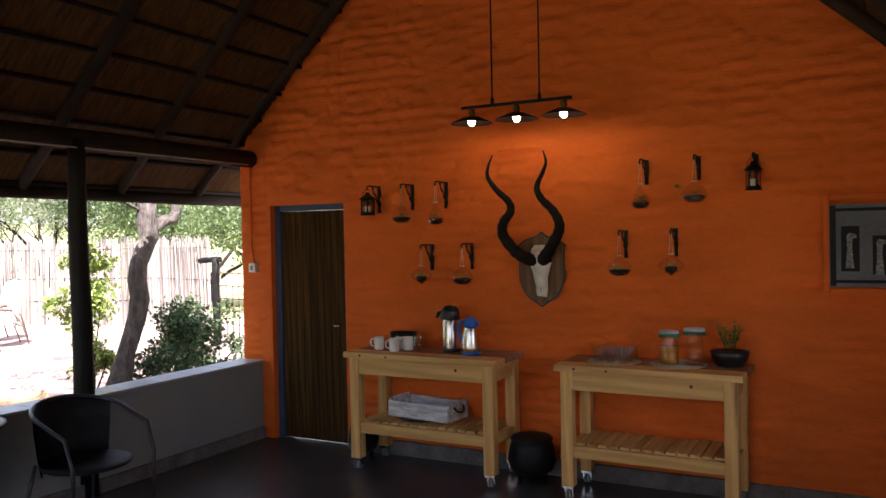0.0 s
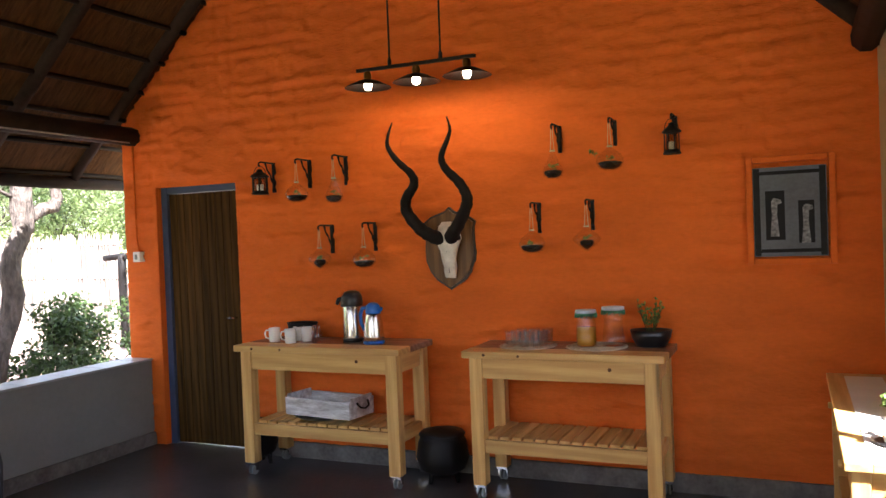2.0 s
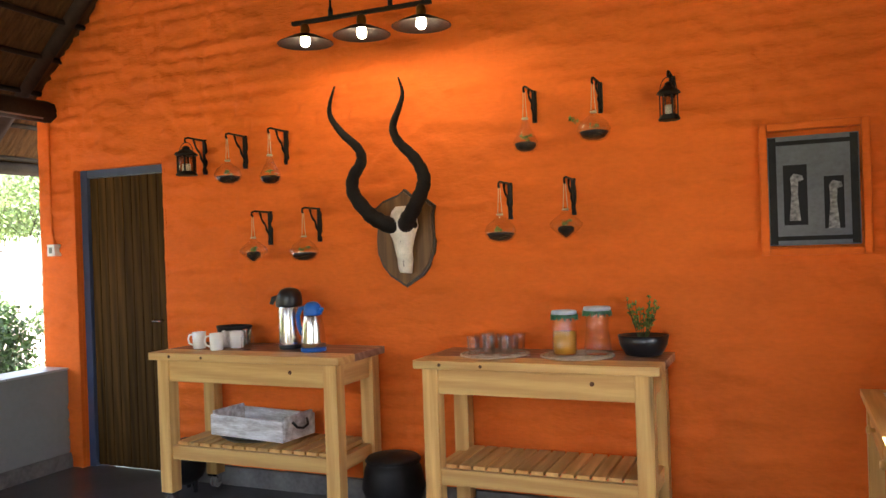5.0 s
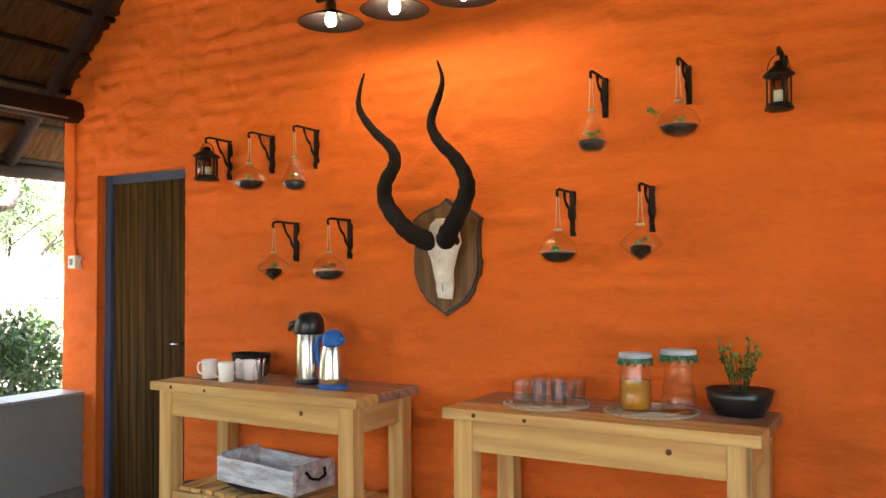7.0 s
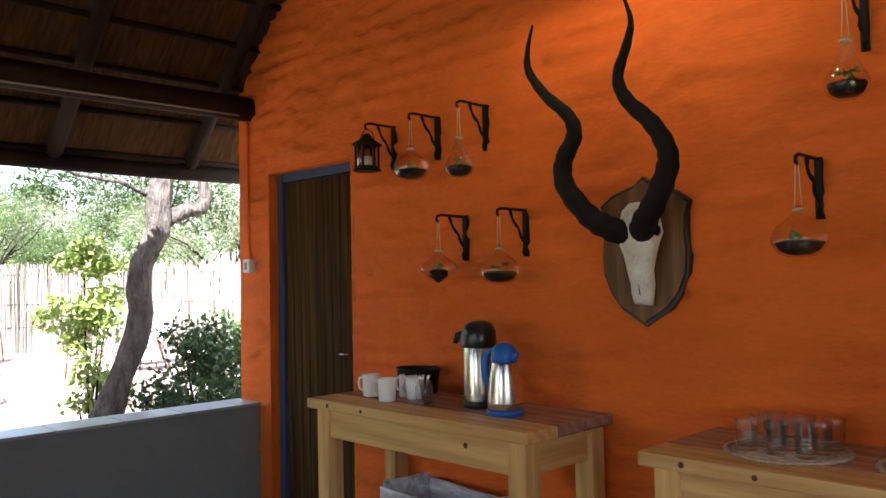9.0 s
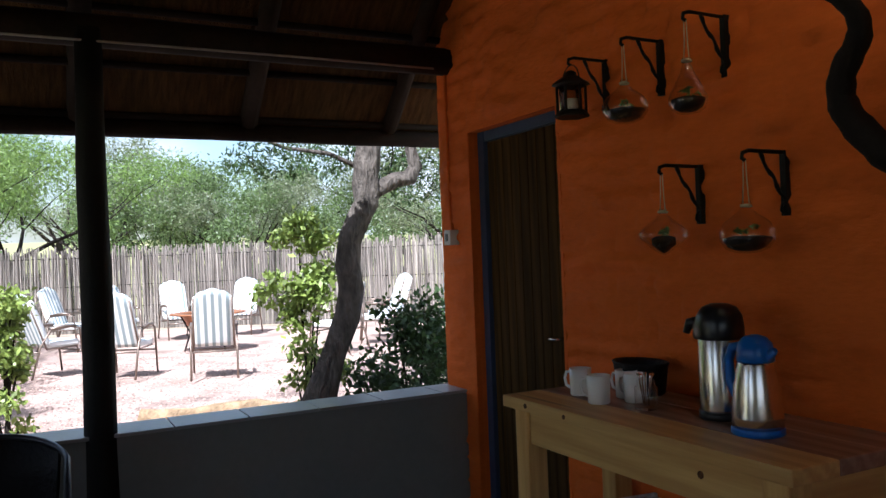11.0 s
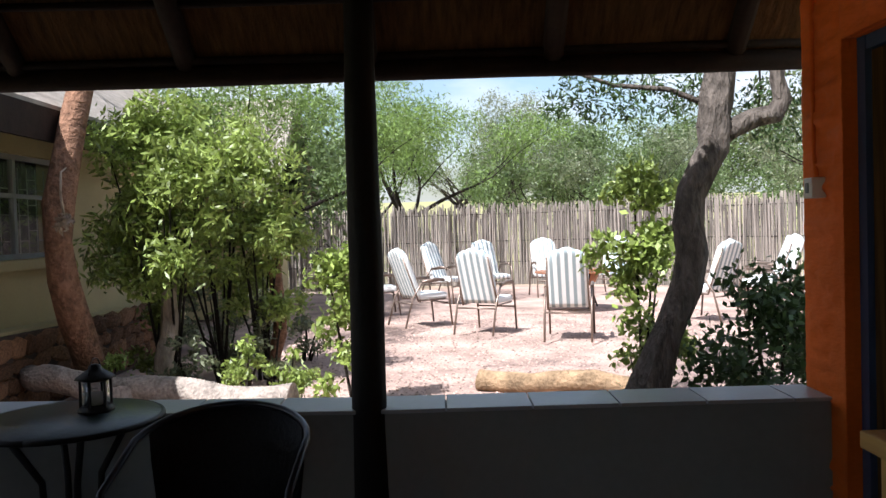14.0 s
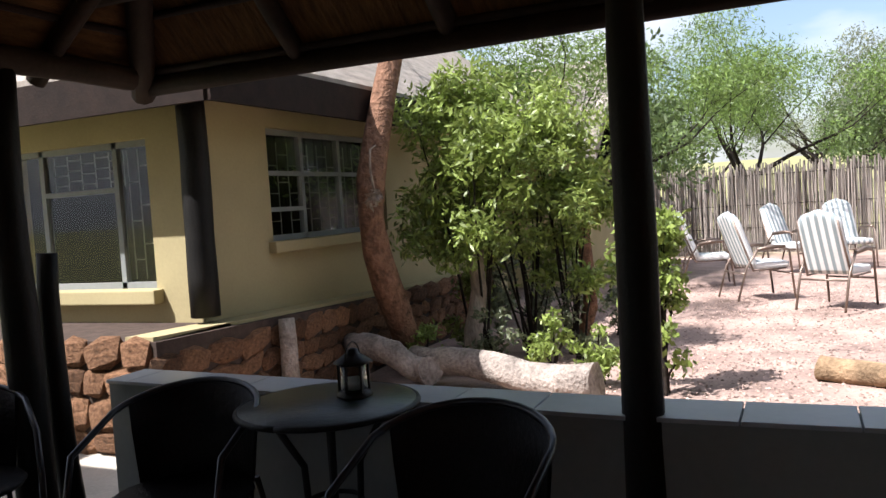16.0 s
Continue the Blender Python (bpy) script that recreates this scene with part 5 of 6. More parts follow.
def serving_table(x0, x1, label):
    """Pine trolley table: thick top, apron, square legs, slatted shelf, casters."""
    t = thing("serving_table", (x0, 0, 0), label, "table", "serving tables")
    w, y0, y1 = x1 - x0, -0.525, -0.025
    for i in range(3):
        a, b = y0 + (y1 - y0) * i / 3, y0 + (y1 - y0) * (i + 1) / 3
        part("top_board", B(0, w, a + 0.0005, b - 0.0005, TOP - 0.042, TOP, bevel=0.006), PINE_X if i == 0 else PINE_TOP, t)
    lx = (0.035, 0.115, w - 0.115, w - 0.035)
    for a, b in ((lx[0], lx[1]), (lx[2], lx[3])):
        for c, d in ((y0 + 0.03, y0 + 0.11), (y1 - 0.09, y1 - 0.01)):
            leg = part("leg", B(a, b, c, d, 0.085, TOP - 0.042, bevel=0.006), PINE_Z, t)
            cx, cy = (a + b) / 2, (c + d) / 2
            wheel = bmesh.new()
            for s in (-0.012, 0.012):
                tube(wheel, [(cx + s - 0.007, cy, 0.033), (cx + s + 0.007, cy, 0.033)], 0.033, 14)
            part("caster_wheel", wheel, GREYWALL, leg)
            fk = bmesh.new()
            box(fk, cx - 0.03, cx - 0.022, cy - 0.015, cy + 0.02, 0.03, 0.075); box(fk, cx + 0.022, cx + 0.03, cy - 0.015, cy + 0.02, 0.03, 0.075)
            box(fk, cx - 0.034, cx + 0.034, cy - 0.034, cy + 0.034, 0.072, 0.086)
            part("caster_fork", fk, CHROME, leg, "chrome caster fork")
    part("apron", B(lx[1] - 0.005, lx[2] + 0.005, y0 + 0.042, y0 + 0.075, TOP - 0.165, TOP - 0.043, bevel=0.004), PINE_X, t)
    part("apron", B(lx[1], lx[2], y1 - 0.06, y1 - 0.03, TOP - 0.165, TOP - 0.043, bevel=0.004), PINE_X, t)
    for a, b in ((lx[0] + 0.02, lx[1] - 0.02), (lx[2] + 0.02, lx[3] - 0.02)):
        part("apron", B(a, b, y0 + 0.11, y1 - 0.09, TOP - 0.165, TOP - 0.043, bevel=0.004), PINE_Y, t)
        part("side_rail", B(a, b, y0 + 0.11, y1 - 0.09, 0.275, 0.35, bevel=0.004), PINE_Y, t)
    part("shelf_rail", B(lx[1] - 0.005, lx[2] + 0.005, y0 + 0.045, y0 + 0.08, 0.275, 0.352, bevel=0.004), PINE_X, t)
    part("shelf_rail", B(lx[1], lx[2], y1 - 0.06, y1 - 0.03, 0.275, 0.35, bevel=0.004), PINE_X, t)
    for kx, kz, kr in ((w * 0.74, TOP - 0.09, 0.011), (w * 0.3, TOP - 0.022, 0.008), (w * 0.12, TOP - 0.02, 0.009)):
        ky = y0 + 0.042 if kz < TOP - 0.05 else y0
        part("knot", tube(bmesh.new(), [(kx, ky - 0.0012, kz), (kx, ky + 0.004, kz)], kr, 10), KNOT, t, "dark pine knot")
    n = 13
    for i in range(n):
        a = lx[1] + (lx[2] - lx[1]) * i / n
        part("slat", B(a + 0.006, a + (lx[2] - lx[1]) / n - 0.006, y0 + 0.082, y1 - 0.03, 0.345, 0.367, bevel=0.003), PINE_Y, t)
    return t


serving_table(1.606, 2.85, "pine serving table on casters holding coffee things")
serving_table(3.26, 4.425, "pine serving table on casters with a slatted shelf")


def side_table():
    """Long pine table with drawers under the window."""
    x0, x1, y0, y1, h = 5.205, 5.485, -1.87, -0.12, 0.75
    t = thing("drawer_table", (0, 0, 0), "long pine table with small drawers under the window", "table")
    part("top_frame", B(x0, x0 + 0.085, y0, y1, h - 0.03, h, bevel=0.004), PINE_Y, t)
    part("top_panel", B(x0 + 0.0855, x1 - 0.0, y0 + 0.06, y1 - 0.06, h - 0.03, h, bevel=0.003), PINE_Y, t)
    part("top_frame", B(x0 + 0.0855, x1, y1 - 0.0595, y1, h - 0.03, h, bevel=0.003), PINE_X, t)
    part("top_frame", B(x0 + 0.0855, x1, y0, y0 + 0.0595, h - 0.03, h, bevel=0.003), PINE_X, t)
    for a in (x0 + 0.02, x1 - 0.075):
        for b in (y0 + 0.02, y1 - 0.08):
            part("leg", B(a, a + 0.06, b, b + 0.06, 0, h - 0.03, bevel=0.004), PINE_Z, t)
    part("end_panel", B(x0 + 0.082, x1 - 0.077, y0 + 0.03, y0 + 0.05, h - 0.17, h - 0.031), PINE_X, t)
    part("end_panel", B(x0 + 0.082, x1 - 0.077, y1 - 0.05, y1 - 0.03, h - 0.17, h - 0.031), PINE_X, t)
    part("apron", B(x0 + 0.045, x0 + 0.06, y0 + 0.082, y1 - 0.082, h - 0.17, h - 0.031), PINE_Y, t)
    n = 3
    for i in range(n):
        a = y0 + 0.09 + (y1 - y0 - 0.18) * i / n; b = a + (y1 - y0 - 0.18) / n
        d = part("drawer", B(x0 + 0.026, x0 + 0.044, a + 0.008, b - 0.008, h - 0.16, h - 0.04, bevel=0.004), PINE_Y, t)
        part("knob", tube(bmesh.new(), [(x0 + 0.028, (a + b) / 2, h - 0.10), (x0 + 0.012, (a + b) / 2, h - 0.10), (x0 + 0.006, (a + b) / 2, h - 0.10), (x0 - 0.006, (a + b) / 2, h - 0.10)], [0.009, 0.008, 0.017, 0.013], 12), PINE_X, d, "turned pine knob")
    part("shelf", B(x0 + 0.04, x1 - 0.02, y0 + 0.04, y1 - 0.04, 0.2, 0.222), PINE_Y, t)


side_table()
# thin white sheet paints the sun patch onto the table top
run = link("sun_patch_sheet", B(5.285, 5.46, -1.78, -0.22, 0.7505, 0.7535, bevel=0.001), WHITE)
tagged(run, "white sheet standing in for the sun patch on the pine table", "cloth")


def sprigs(t, n, h, spread, seed, leaf, leaves, size, z0, r=0.003, aspect=0.5):
    rnd = random.Random(seed); bm = bmesh.new(); cl = []
    for i in range(n):
        a = rnd.uniform(0, 6.28); s = rnd.uniform(0.2, 1) * spread; hh = h * rnd.uniform(.55, 1)
        b = Vector((math.cos(a) * s, math.sin(a) * s, z0 + hh))
        tube(bm, [(b.x * .3, b.y * .3, z0 - 0.02), (b.x * .7, b.y * .7, z0 + hh * .5), b], [r, r * .8, r * .4], 5, False)
        for k in range(4): cl.append((b.x * (.5 + .17 * k), b.y * (.5 + .17 * k), z0 + hh * (.35 + .22 * k), 0.014))
    part("stemwork", bm, LEAF_DARK if leaf is LEAF_SMALL else LEAF_SMALL, t)["kind"] = "stuff"
    o = new("leaves", leaves_mesh("leaves", cl, leaves, size, seed, leaf, aspect)); o.parent = t


# potted plant on the drawer table
pp = thing("potted_plant", (5.40, -1.6, 0.754), "small succulent in a white pot on the pine table", "plant")
part("pot", L([(0.045, 0), (0.055, 0.01), (0.065, 0.09), (0.058, 0.09), (0.05, 0.07), (0.0, 0.07)], 20), CHINA, pp)
part("saucer", L([(0.0, 0.0), (0.075, 0.0), (0.085, 0.012), (0.078, 0.012), (0.0, 0.004)], 20), BLACK_PLASTIC, pp)
sprigs(pp, 6, 0.17, 0.09, 3, LEAF_SMALL, 160, 0.035, 0.075, 0.004, 0.6)

# three-shade lamp
lamp = thing("pendant_lamp", (0, 0, 0), "black iron bar pendant with three flat shades and lit bulbs", "lamp")
LY = -0.476
part("bar", B(2.61, 3.40, LY - 0.012, LY + 0.012, 2.592, 2.612, bevel=0.003), BLACK, lamp)
for x in (2.84, 3.18):
    part("rod", T([(x, LY, 2.61), (x, LY, plane_z(x if x < RIDGE_X else 2 * RIDGE_X - x) - 0.02)], 0.006, 8), BLACK, lamp)
    part("rod_collar", L([(0.012, 0), (0.012, 0.03), (0.007, 0.045)], 10, (x, LY, 2.612)), BLACK, lamp)
BULB = glow("lit_bulb", (1.0, 0.78, 0.48), 15.0)
for x in (2.685, 3.017, 3.345):
    sh = part("shade", L([(0.028, 0.028), (0.06, 0.02), (0.142, -0.018), (0.145, -0.021), (0.141, -0.021), (0.058, 0.014), (0.026, 0.022)], 32, (x, LY, 2.512)), BLACK, lamp)
    part("socket", L([(0.014, 0.08), (0.022, 0.07), (0.025, 0.045), (0.022, 0.03), (0.03, 0.022)][::-1], 16, (x, LY, 2.512)), BRASS, sh, "brass lamp holder")
    part("stem", T([(x, LY, 2.575), (x, LY, 2.595)], 0.008, 8), BLACK, sh)
    part("bulb", L([(0.0, -0.038), (0.013, -0.034), (0.022, -0.022), (0.024, -0.008), (0.021, 0.01), (0.014, 0.03), (0.012, 0.045)], 20, (x, LY, 2.512)), BULB, sh, "glowing frosted bulb")

# kudu trophy: one plain carved shape on its board
shield = thing("horn_trophy", (3.017, 0, 1.49), "long spiral horns and a white skull on a wooden shield", "trophy")


def shield_outline(s):
    pts = [(0, 0.268), (0.035, 0.238), (0.085, 0.222), (0.13, 0.205), (0.178, 0.168), (0.166, 0.125), (0.165, 0.06), (0.172, -0.02), (0.168, -0.09), (0.14, -0.165), (0.095, -0.222), (0.04, -0.258), (0, -0.285)]
    full = pts + [(-a, b) for a, b in pts[-2:0:-1]]
    return [(a * s * 1.03 - 0.018, b * s * 0.985 - 0.006) for a, b in full]


def plate(bm, outline, y0, y1):
    lo = [bm.verts.new((a, y0, b)) for a, b in outline]; hi = [bm.verts.new((a, y1, b)) for a, b in outline]
    bm.faces.new(lo); bm.faces.new(hi[::-1])
    n = len(lo)
    for i in range(n): bm.faces.new((lo[i], hi[i], hi[(i + 1) % n], lo[(i + 1) % n]))
    return bm


part("board_edge", plate(bmesh.new(), shield_outline(1.0), -0.022, 0.01), SHIELD_EDGE, shield, "dark bevelled edge")
part("board", plate(bmesh.new(), shield_outline(0.94), -0.034, -0.021), SHIELD, shield)


def skull():
    bm = bmesh.new()
    prof = [(0.16, 0.055, 0.03), (0.13, 0.075, 0.05), (0.09, 0.082, 0.065), (0.05, 0.088, 0.075), (0.01, 0.075, 0.075), (-0.03, 0.06, 0.065), (-0.08, 0.05, 0.058), (-0.13, 0.045, 0.05), (-0.17, 0.042, 0.042), (-0.205, 0.036, 0.032)]
    rows = []
    for z, w, d in prof:
        rows.append([bm.verts.new((w * math.cos(a), -0.045 - d * 0.5 - d * 0.75 * math.sin(a), z)) for a in [2 * math.pi * k / 14 for k in range(14)]])
    for a, b in zip(rows, rows[1:]):
        for k in range(14):
            f = bm.faces.new((a[k], b[k], b[(k + 1) % 14], a[(k + 1) % 14])); f.smooth = True
    bm.faces.new(rows[0]); bm.faces.new(rows[-1][::-1])
    for v in bm.verts:
        v.co += Vector((noise.noise(v.co * 25), noise.noise(v.co * 22 + Vector((5, 0, 0))), noise.noise(v.co * 20 + Vector((9, 0, 0))))) * 0.006
        v.co.x += 0.004 * math.sin(v.co.z * 90) if v.co.z < -0.03 else 0
    return bm


part("skull", skull(), BONE, shield)
# dark solids set on the bone stand in for the shade in its hollows
for s in (-1, 1):
    eye = bmesh.new()
    bmesh.ops.create_uvsphere(eye, u_segments=12, v_segments=8, radius=1, matrix=Matrix.Translation((0.073 * s, -0.095, 0.055)) @ Matrix.Diagonal((0.017, 0.02, 0.022, 1)))
    part("eye_socket_shade", eye, HORN, shield)
part("nasal_gap_shade", tube(bmesh.new(), [(0.0, -0.122, -0.02), (0.004, -0.108, -0.09), (0.004, -0.09, -0.17)], [0.003, 0.005, 0.005], 8), HORN, shield)


def horn(pts):
    P = [Vector(p) for p in pts]
    out, rr = [], []
    n = len(P)
    for i in range(n - 1):
        for k in range(5):
            t = k / 5
            a, b, c, d = P[max(i - 1, 0)], P[i], P[i + 1], P[min(i + 2, n - 1)]
            out.append(0.5 * ((2 * b) + (c - a) * t + (2 * a - 5 * b + 4 * c - d) * t * t + (3 * b - a - 3 * c + d) * t ** 3))
    out.append(P[-1])
    m = len(out)
    rr = [0.042 * (1 - (i / (m - 1)) ** 1.35) + 0.004 + 0.0035 * math.sin(i * 2.1) * (1 - i / m) for i in range(m)]
    return tube(bmesh.new(), out, rr, 14)


off = Vector((3.017, 0, 1.49))
H1 = [(2.992, -0.09, 1.53), (2.92, -0.14, 1.565), (2.854, -0.157, 1.611), (2.776, -0.183, 1.721), (2.788, -0.21, 1.809), (2.858, -0.237, 1.891), (2.855, -0.263, 1.959), (2.776, -0.29, 2.043), (2.724, -0.317, 2.133), (2.74, -0.343, 2.202), (2.787, -0.37, 2.279)]
H2 = [(3.04, -0.09, 1.53), (3.065, -0.135, 1.565), (3.119, -0.157, 1.627), (3.19, -0.183, 1.738), (3.205, -0.21, 1.808), (3.168, -0.237, 1.892), (3.097, -0.263, 1.973), (3.079, -0.29, 2.051), (3.135, -0.317, 2.149), (3.167, -0.343, 2.211), (3.158, -0.37, 2.285)]
part("horn", horn([Vector(p) - off for p in H1]), HORN, shield, "dark twisted horn")
part("horn", horn([Vector(p) - off for p in H2]), HORN, shield, "dark twisted horn")


def wall_bracket(x, ztop, zbot):
    """Scrolled iron bracket; returns where its hook hangs."""
    b = thing("wall_bracket", (x, 0, ztop), "black wrought-iron bracket with a twisted strut", "bracket", "iron brackets on the wall")
    h = zbot - ztop
    part("back_plate", B(-0.011, 0.011, -0.018, 0.006, h, 0.0, bevel=0.002), BLACK, b)
    part("arm", T([(0, -0.01, -0.006), (0, -0.16, -0.004), (0, -0.185, -0.012), (0, -0.188, -0.028), (0, -0.176, -0.034)], 0.006, 8), BLACK, b)
    pts = [(0.0035 * math.cos(k * 1.3), -0.115 + 0.105 * k / 10, -0.01 + (h * 0.72) * k / 10 + 0.0035 * math.sin(k * 1.3)) for k in range(11)]
    part("strut", T(pts, [0.006 + 0.0015 * math.sin(k * 2) for k in range(11)], 7), BLACK, b)
    part("scroll", T([(0, -0.012, h * 0.78), (0, -0.026, h * 0.84), (0, -0.03, h * 0.92), (0, -0.018, h * 0.97), (0, -0.01, h * 0.9)], 0.005, 6), BLACK, b)
    return Vector((x, -0.178, ztop - 0.034))


def hanging_glass(p, shape, drop, seed):
    """A glass vessel on a cord, with soil and a sprig of air plant."""
    t = thing("hanging_terrarium", (p.x, p.y, p.z - drop), "hanging clear glass vessel with dark soil and a small plant", "terrarium", "hanging glass vessels")
    t.scale = (1.16, 1.16, 1.0)
    prof = {"bulb": [(0.013, 0.055), (0.011, 0.04), (0.018, 0.012), (0.036, -0.03), (0.052, -0.068), (0.052, -0.085), (0.045, -0.105), (0.03, -0.117), (0.0, -0.12)],
            "ball": [(0.012, 0.04), (0.010, 0.02), (0.03, 0.002), (0.055, -0.02), (0.068, -0.05), (0.066, -0.075), (0.052, -0.098), (0.03, -0.109), (0.0, -0.112)],
            "cone": [(0.011, 0.045), (0.010, 0.028), (0.03, 0.008), (0.056, -0.015), (0.07, -0.035), (0.066, -0.05), (0.04, -0.078), (0.015, -0.1), (0.0, -0.108)]}[shape]
    part("vessel", L(prof, 28), GLASS, t)
    low = prof[-1][1]
    lim = low + (0.05 if shape != "cone" else 0.062)
    soil = [(0.0, lim - 0.002)] + [(r - 0.006, z + 0.005) for r, z in prof if z + 0.005 < lim and r > 0.008] + [(0.0, low + 0.006)]
    rmax = max([r for r, z in soil])
    soil[0:1] = [(0.0, lim), (rmax * 0.6, lim + 0.002), (rmax * 0.98, lim - 0.004)]
    part("soil", L(soil[::-1], 18), SOIL, t, "dark potting soil")
    cd = bmesh.new()
    for s in (-1, 1):
        tube(cd, [(0.010 * s, 0, prof[0][1] - 0.005), (0.006 * s, 0, drop * 0.6), (0.004 * s, 0, drop)], 0.0016, 5)
    tube(cd, [(0.0135 * math.cos(k * 0.7), 0.0135 * math.sin(k * 0.7), prof[1][1] + 0.004 + 0.0004 * k) for k in range(19)], 0.002, 5)
    part("cord", cd, CORD, t, "pale cord")
    rnd = random.Random(seed)
    cl = [(rnd.uniform(-.02, .02), rnd.uniform(-.02, .02), lim + rnd.uniform(0.008, 0.035), 0.01) for _ in range(5)]
    if seed == 6: cl += [(-0.07, -0.01, -0.01, 0.012), (-0.09, -0.01, 0.0, 0.012), (-0.1, 0, 0.012, 0.01)]
    o = new("sprig", leaves_mesh("sprig", cl, 70, 0.016, seed, LEAF_SMALL, 0.35)); o.parent = t
    return t


def candle_lantern(p, label, wide=1.35):
    t = thing("candle_lantern", (p[0], p[1], p[2]), label, "lantern", "candle lanterns")
    t.scale = (wide, wide, 1.0)
    part("base", L([(0.048, -0.185), (0.05, -0.178), (0.044, -0.168), (0.042, -0.16)], 6), BLACK, t)
    for k in range(6):
        a = k * math.pi / 3
        part("upright", B(0.04 * math.cos(a) - 0.003, 0.04 * math.cos(a) + 0.003, 0.04 * math.sin(a) - 0.003, 0.04 * math.sin(a) + 0.003, -0.165, -0.065), BLACK, t)
    part("glazing", L([(0.034, -0.163), (0.034, -0.068), (0.033, -0.068), (0.033, -0.163)], 6), GLASS, t)
    part("roof", L([(0.042, -0.068), (0.055, -0.062), (0.05, -0.052), (0.03, -0.035), (0.018, -0.024), (0.016, -0.012), (0.006, -0.006)], 6), BLACK, t)
    part("candle", L([(0.018, -0.16), (0.018, -0.115), (0.0, -0.113)], 14), CANDLE, t, "white candle")
    part("bail", T([(0.038 * math.cos(a), 0, -0.045 + 0.06 * math.sin(a)) for a in [math.pi * k / 12 for k in range(13)]], 0.002, 5), BLACK, t)
    return t


LEFT = [(1.93, 2.135, 1.935, "ball", 1), (2.228, 2.14, 1.938, "bulb", 2), (2.095, 1.668, 1.467, "cone", 3), (2.44, 1.672, 1.475, "ball", 4)]
RIGHT = [(3.757, 2.21, 2.045, "bulb", 5), (4.10, 2.215, 2.06, "ball", 6), (3.61, 1.745, 1.553, "ball", 7), (3.948, 1.747, 1.56, "cone", 8)]
for x, zt, zb, shape, seed in LEFT + RIGHT:
    p = wall_bracket(x, zt, zb)
    hanging_glass(p, shape, (0.16 if seed < 5 else 0.165) + (0.015 if shape == "bulb" else 0), seed)
p = wall_bracket(1.625, 2.135, 1.92)
candle_lantern((p.x, p.y, p.z - 0.015), "small black tin candle lantern hanging from a bracket")
p = wall_bracket(4.452, 2.205, 2.05)
candle_lantern((p.x, p.y, p.z - 0.015), "small black tin candle lantern hanging from a bracket", 1.0)

# framed picture sunk in a raised plaster border
bd = bmesh.new()
PX0, PX1, PZ0, PZ1 = 4.828, 5.283, 1.330, 1.932
for a in ((PX0 - 0.0, PX0 + 0.035, PZ0, PZ1), (PX1 - 0.035, PX1, PZ0, PZ1), (PX0 + 0.035, PX1 - 0.035, PZ0, PZ0 + 0.035), (PX0 + 0.035, PX1 - 0.035, PZ1 - 0.035, PZ1)):
    box(bd, a[0], a[1], -0.055, 0.005, a[2], a[3], bevel=0.008)
structure("picture_border", bd, ORANGE, "raised orange plaster border round the picture", "trim")
pic = thing("framed_picture", (5.050, -0.034, 1.622), "black-framed grey photograph of two animals behind glass", "picture")
pic.scale = (1.235, 1, 0.97)
part("mount", B(-0.152, 0.152, -0.006, 0.004, -0.255, 0.255), PICTURE, pic)
part("rail", B(-0.148, 0.148, -0.012, -0.006, 0.212, 0.232), BLACK, pic)
part("rail", B(-0.148, 0.148, -0.012, -0.006, -0.232, -0.212), BLACK, pic)
part("stile", B(-0.148, -0.122, -0.0145, -0.0125, -0.25, 0.25), BLACK, pic)
part("stile", B(0.122, 0.148, -0.0145, -0.0125, -0.25, 0.25), BLACK, pic)
part("photograph", B(-0.1, -0.02, -0.0085, -0.006, -0.16, 0.12), PHOTO_DARK, pic)
part("photograph", B(0.035, 0.1, -0.0085, -0.006, -0.18, 0.06), PHOTO_DARK, pic)
for cx, zz in ((-0.062, -0.02), (0.066, -0.06)):
    sh = [(-0.02, -0.12), (0.018, -0.12), (0.01, 0.0), (0.012, 0.06), (0.03, 0.07), (0.026, 0.09), (-0.002, 0.1), (-0.014, 0.08), (-0.012, 0.0)]
    part("printed_shape", plate(bmesh.new(), [(cx + a, zz + b) for a, b in sh], -0.0105, -0.0087), PHOTO_LIGHT, pic)

# coffee things
def mug(x, y, rz):
    m = thing("mug", (x, y, TOP), "plain white china mug", "mug", "white mugs", rz=rz)
    part("cup", L([(0.032, 0.0), (0.037, 0.003), (0.039, 0.095), (0.036, 0.095), (0.034, 0.008), (0.0, 0.006)], 24), CHINA, m)
    part("handle", T([(0.036, 0, 0.08), (0.058, 0, 0.078), (0.066, 0, 0.055), (0.06, 0, 0.03), (0.036, 0, 0.02)], 0.0055, 8), CHINA, m)


for x, y, rz in ((1.79, -0.31, 200), (1.955, -0.36, 205), (2.01, -0.25, 195), (1.93, -0.22, 190)):
    mug(x, y, rz)
basket = thing("black_basket", (1.9, -0.13, TOP), "dark oval basket behind the mugs", "basket")
bb = L([(0.085, 0), (0.1, 0.01), (0.112, 0.10), (0.118, 0.11), (0.114, 0.115), (0.102, 0.105), (0.09, 0.015), (0.0, 0.012)], 28)
for v in bb.verts: v.co.y *= 0.7
part("body", bb, RATTAN, basket)
tj = thing("spoon_jar", (2.13, -0.31, TOP), "small glass jar of teaspoons", "jar")
part("jar", L([(0.0, 0.002), (0.03, 0), (0.036, 0.004), (0.036, 0.07), (0.028, 0.08), (0.028, 0.092)], 22, lid=False), GLASS, tj)
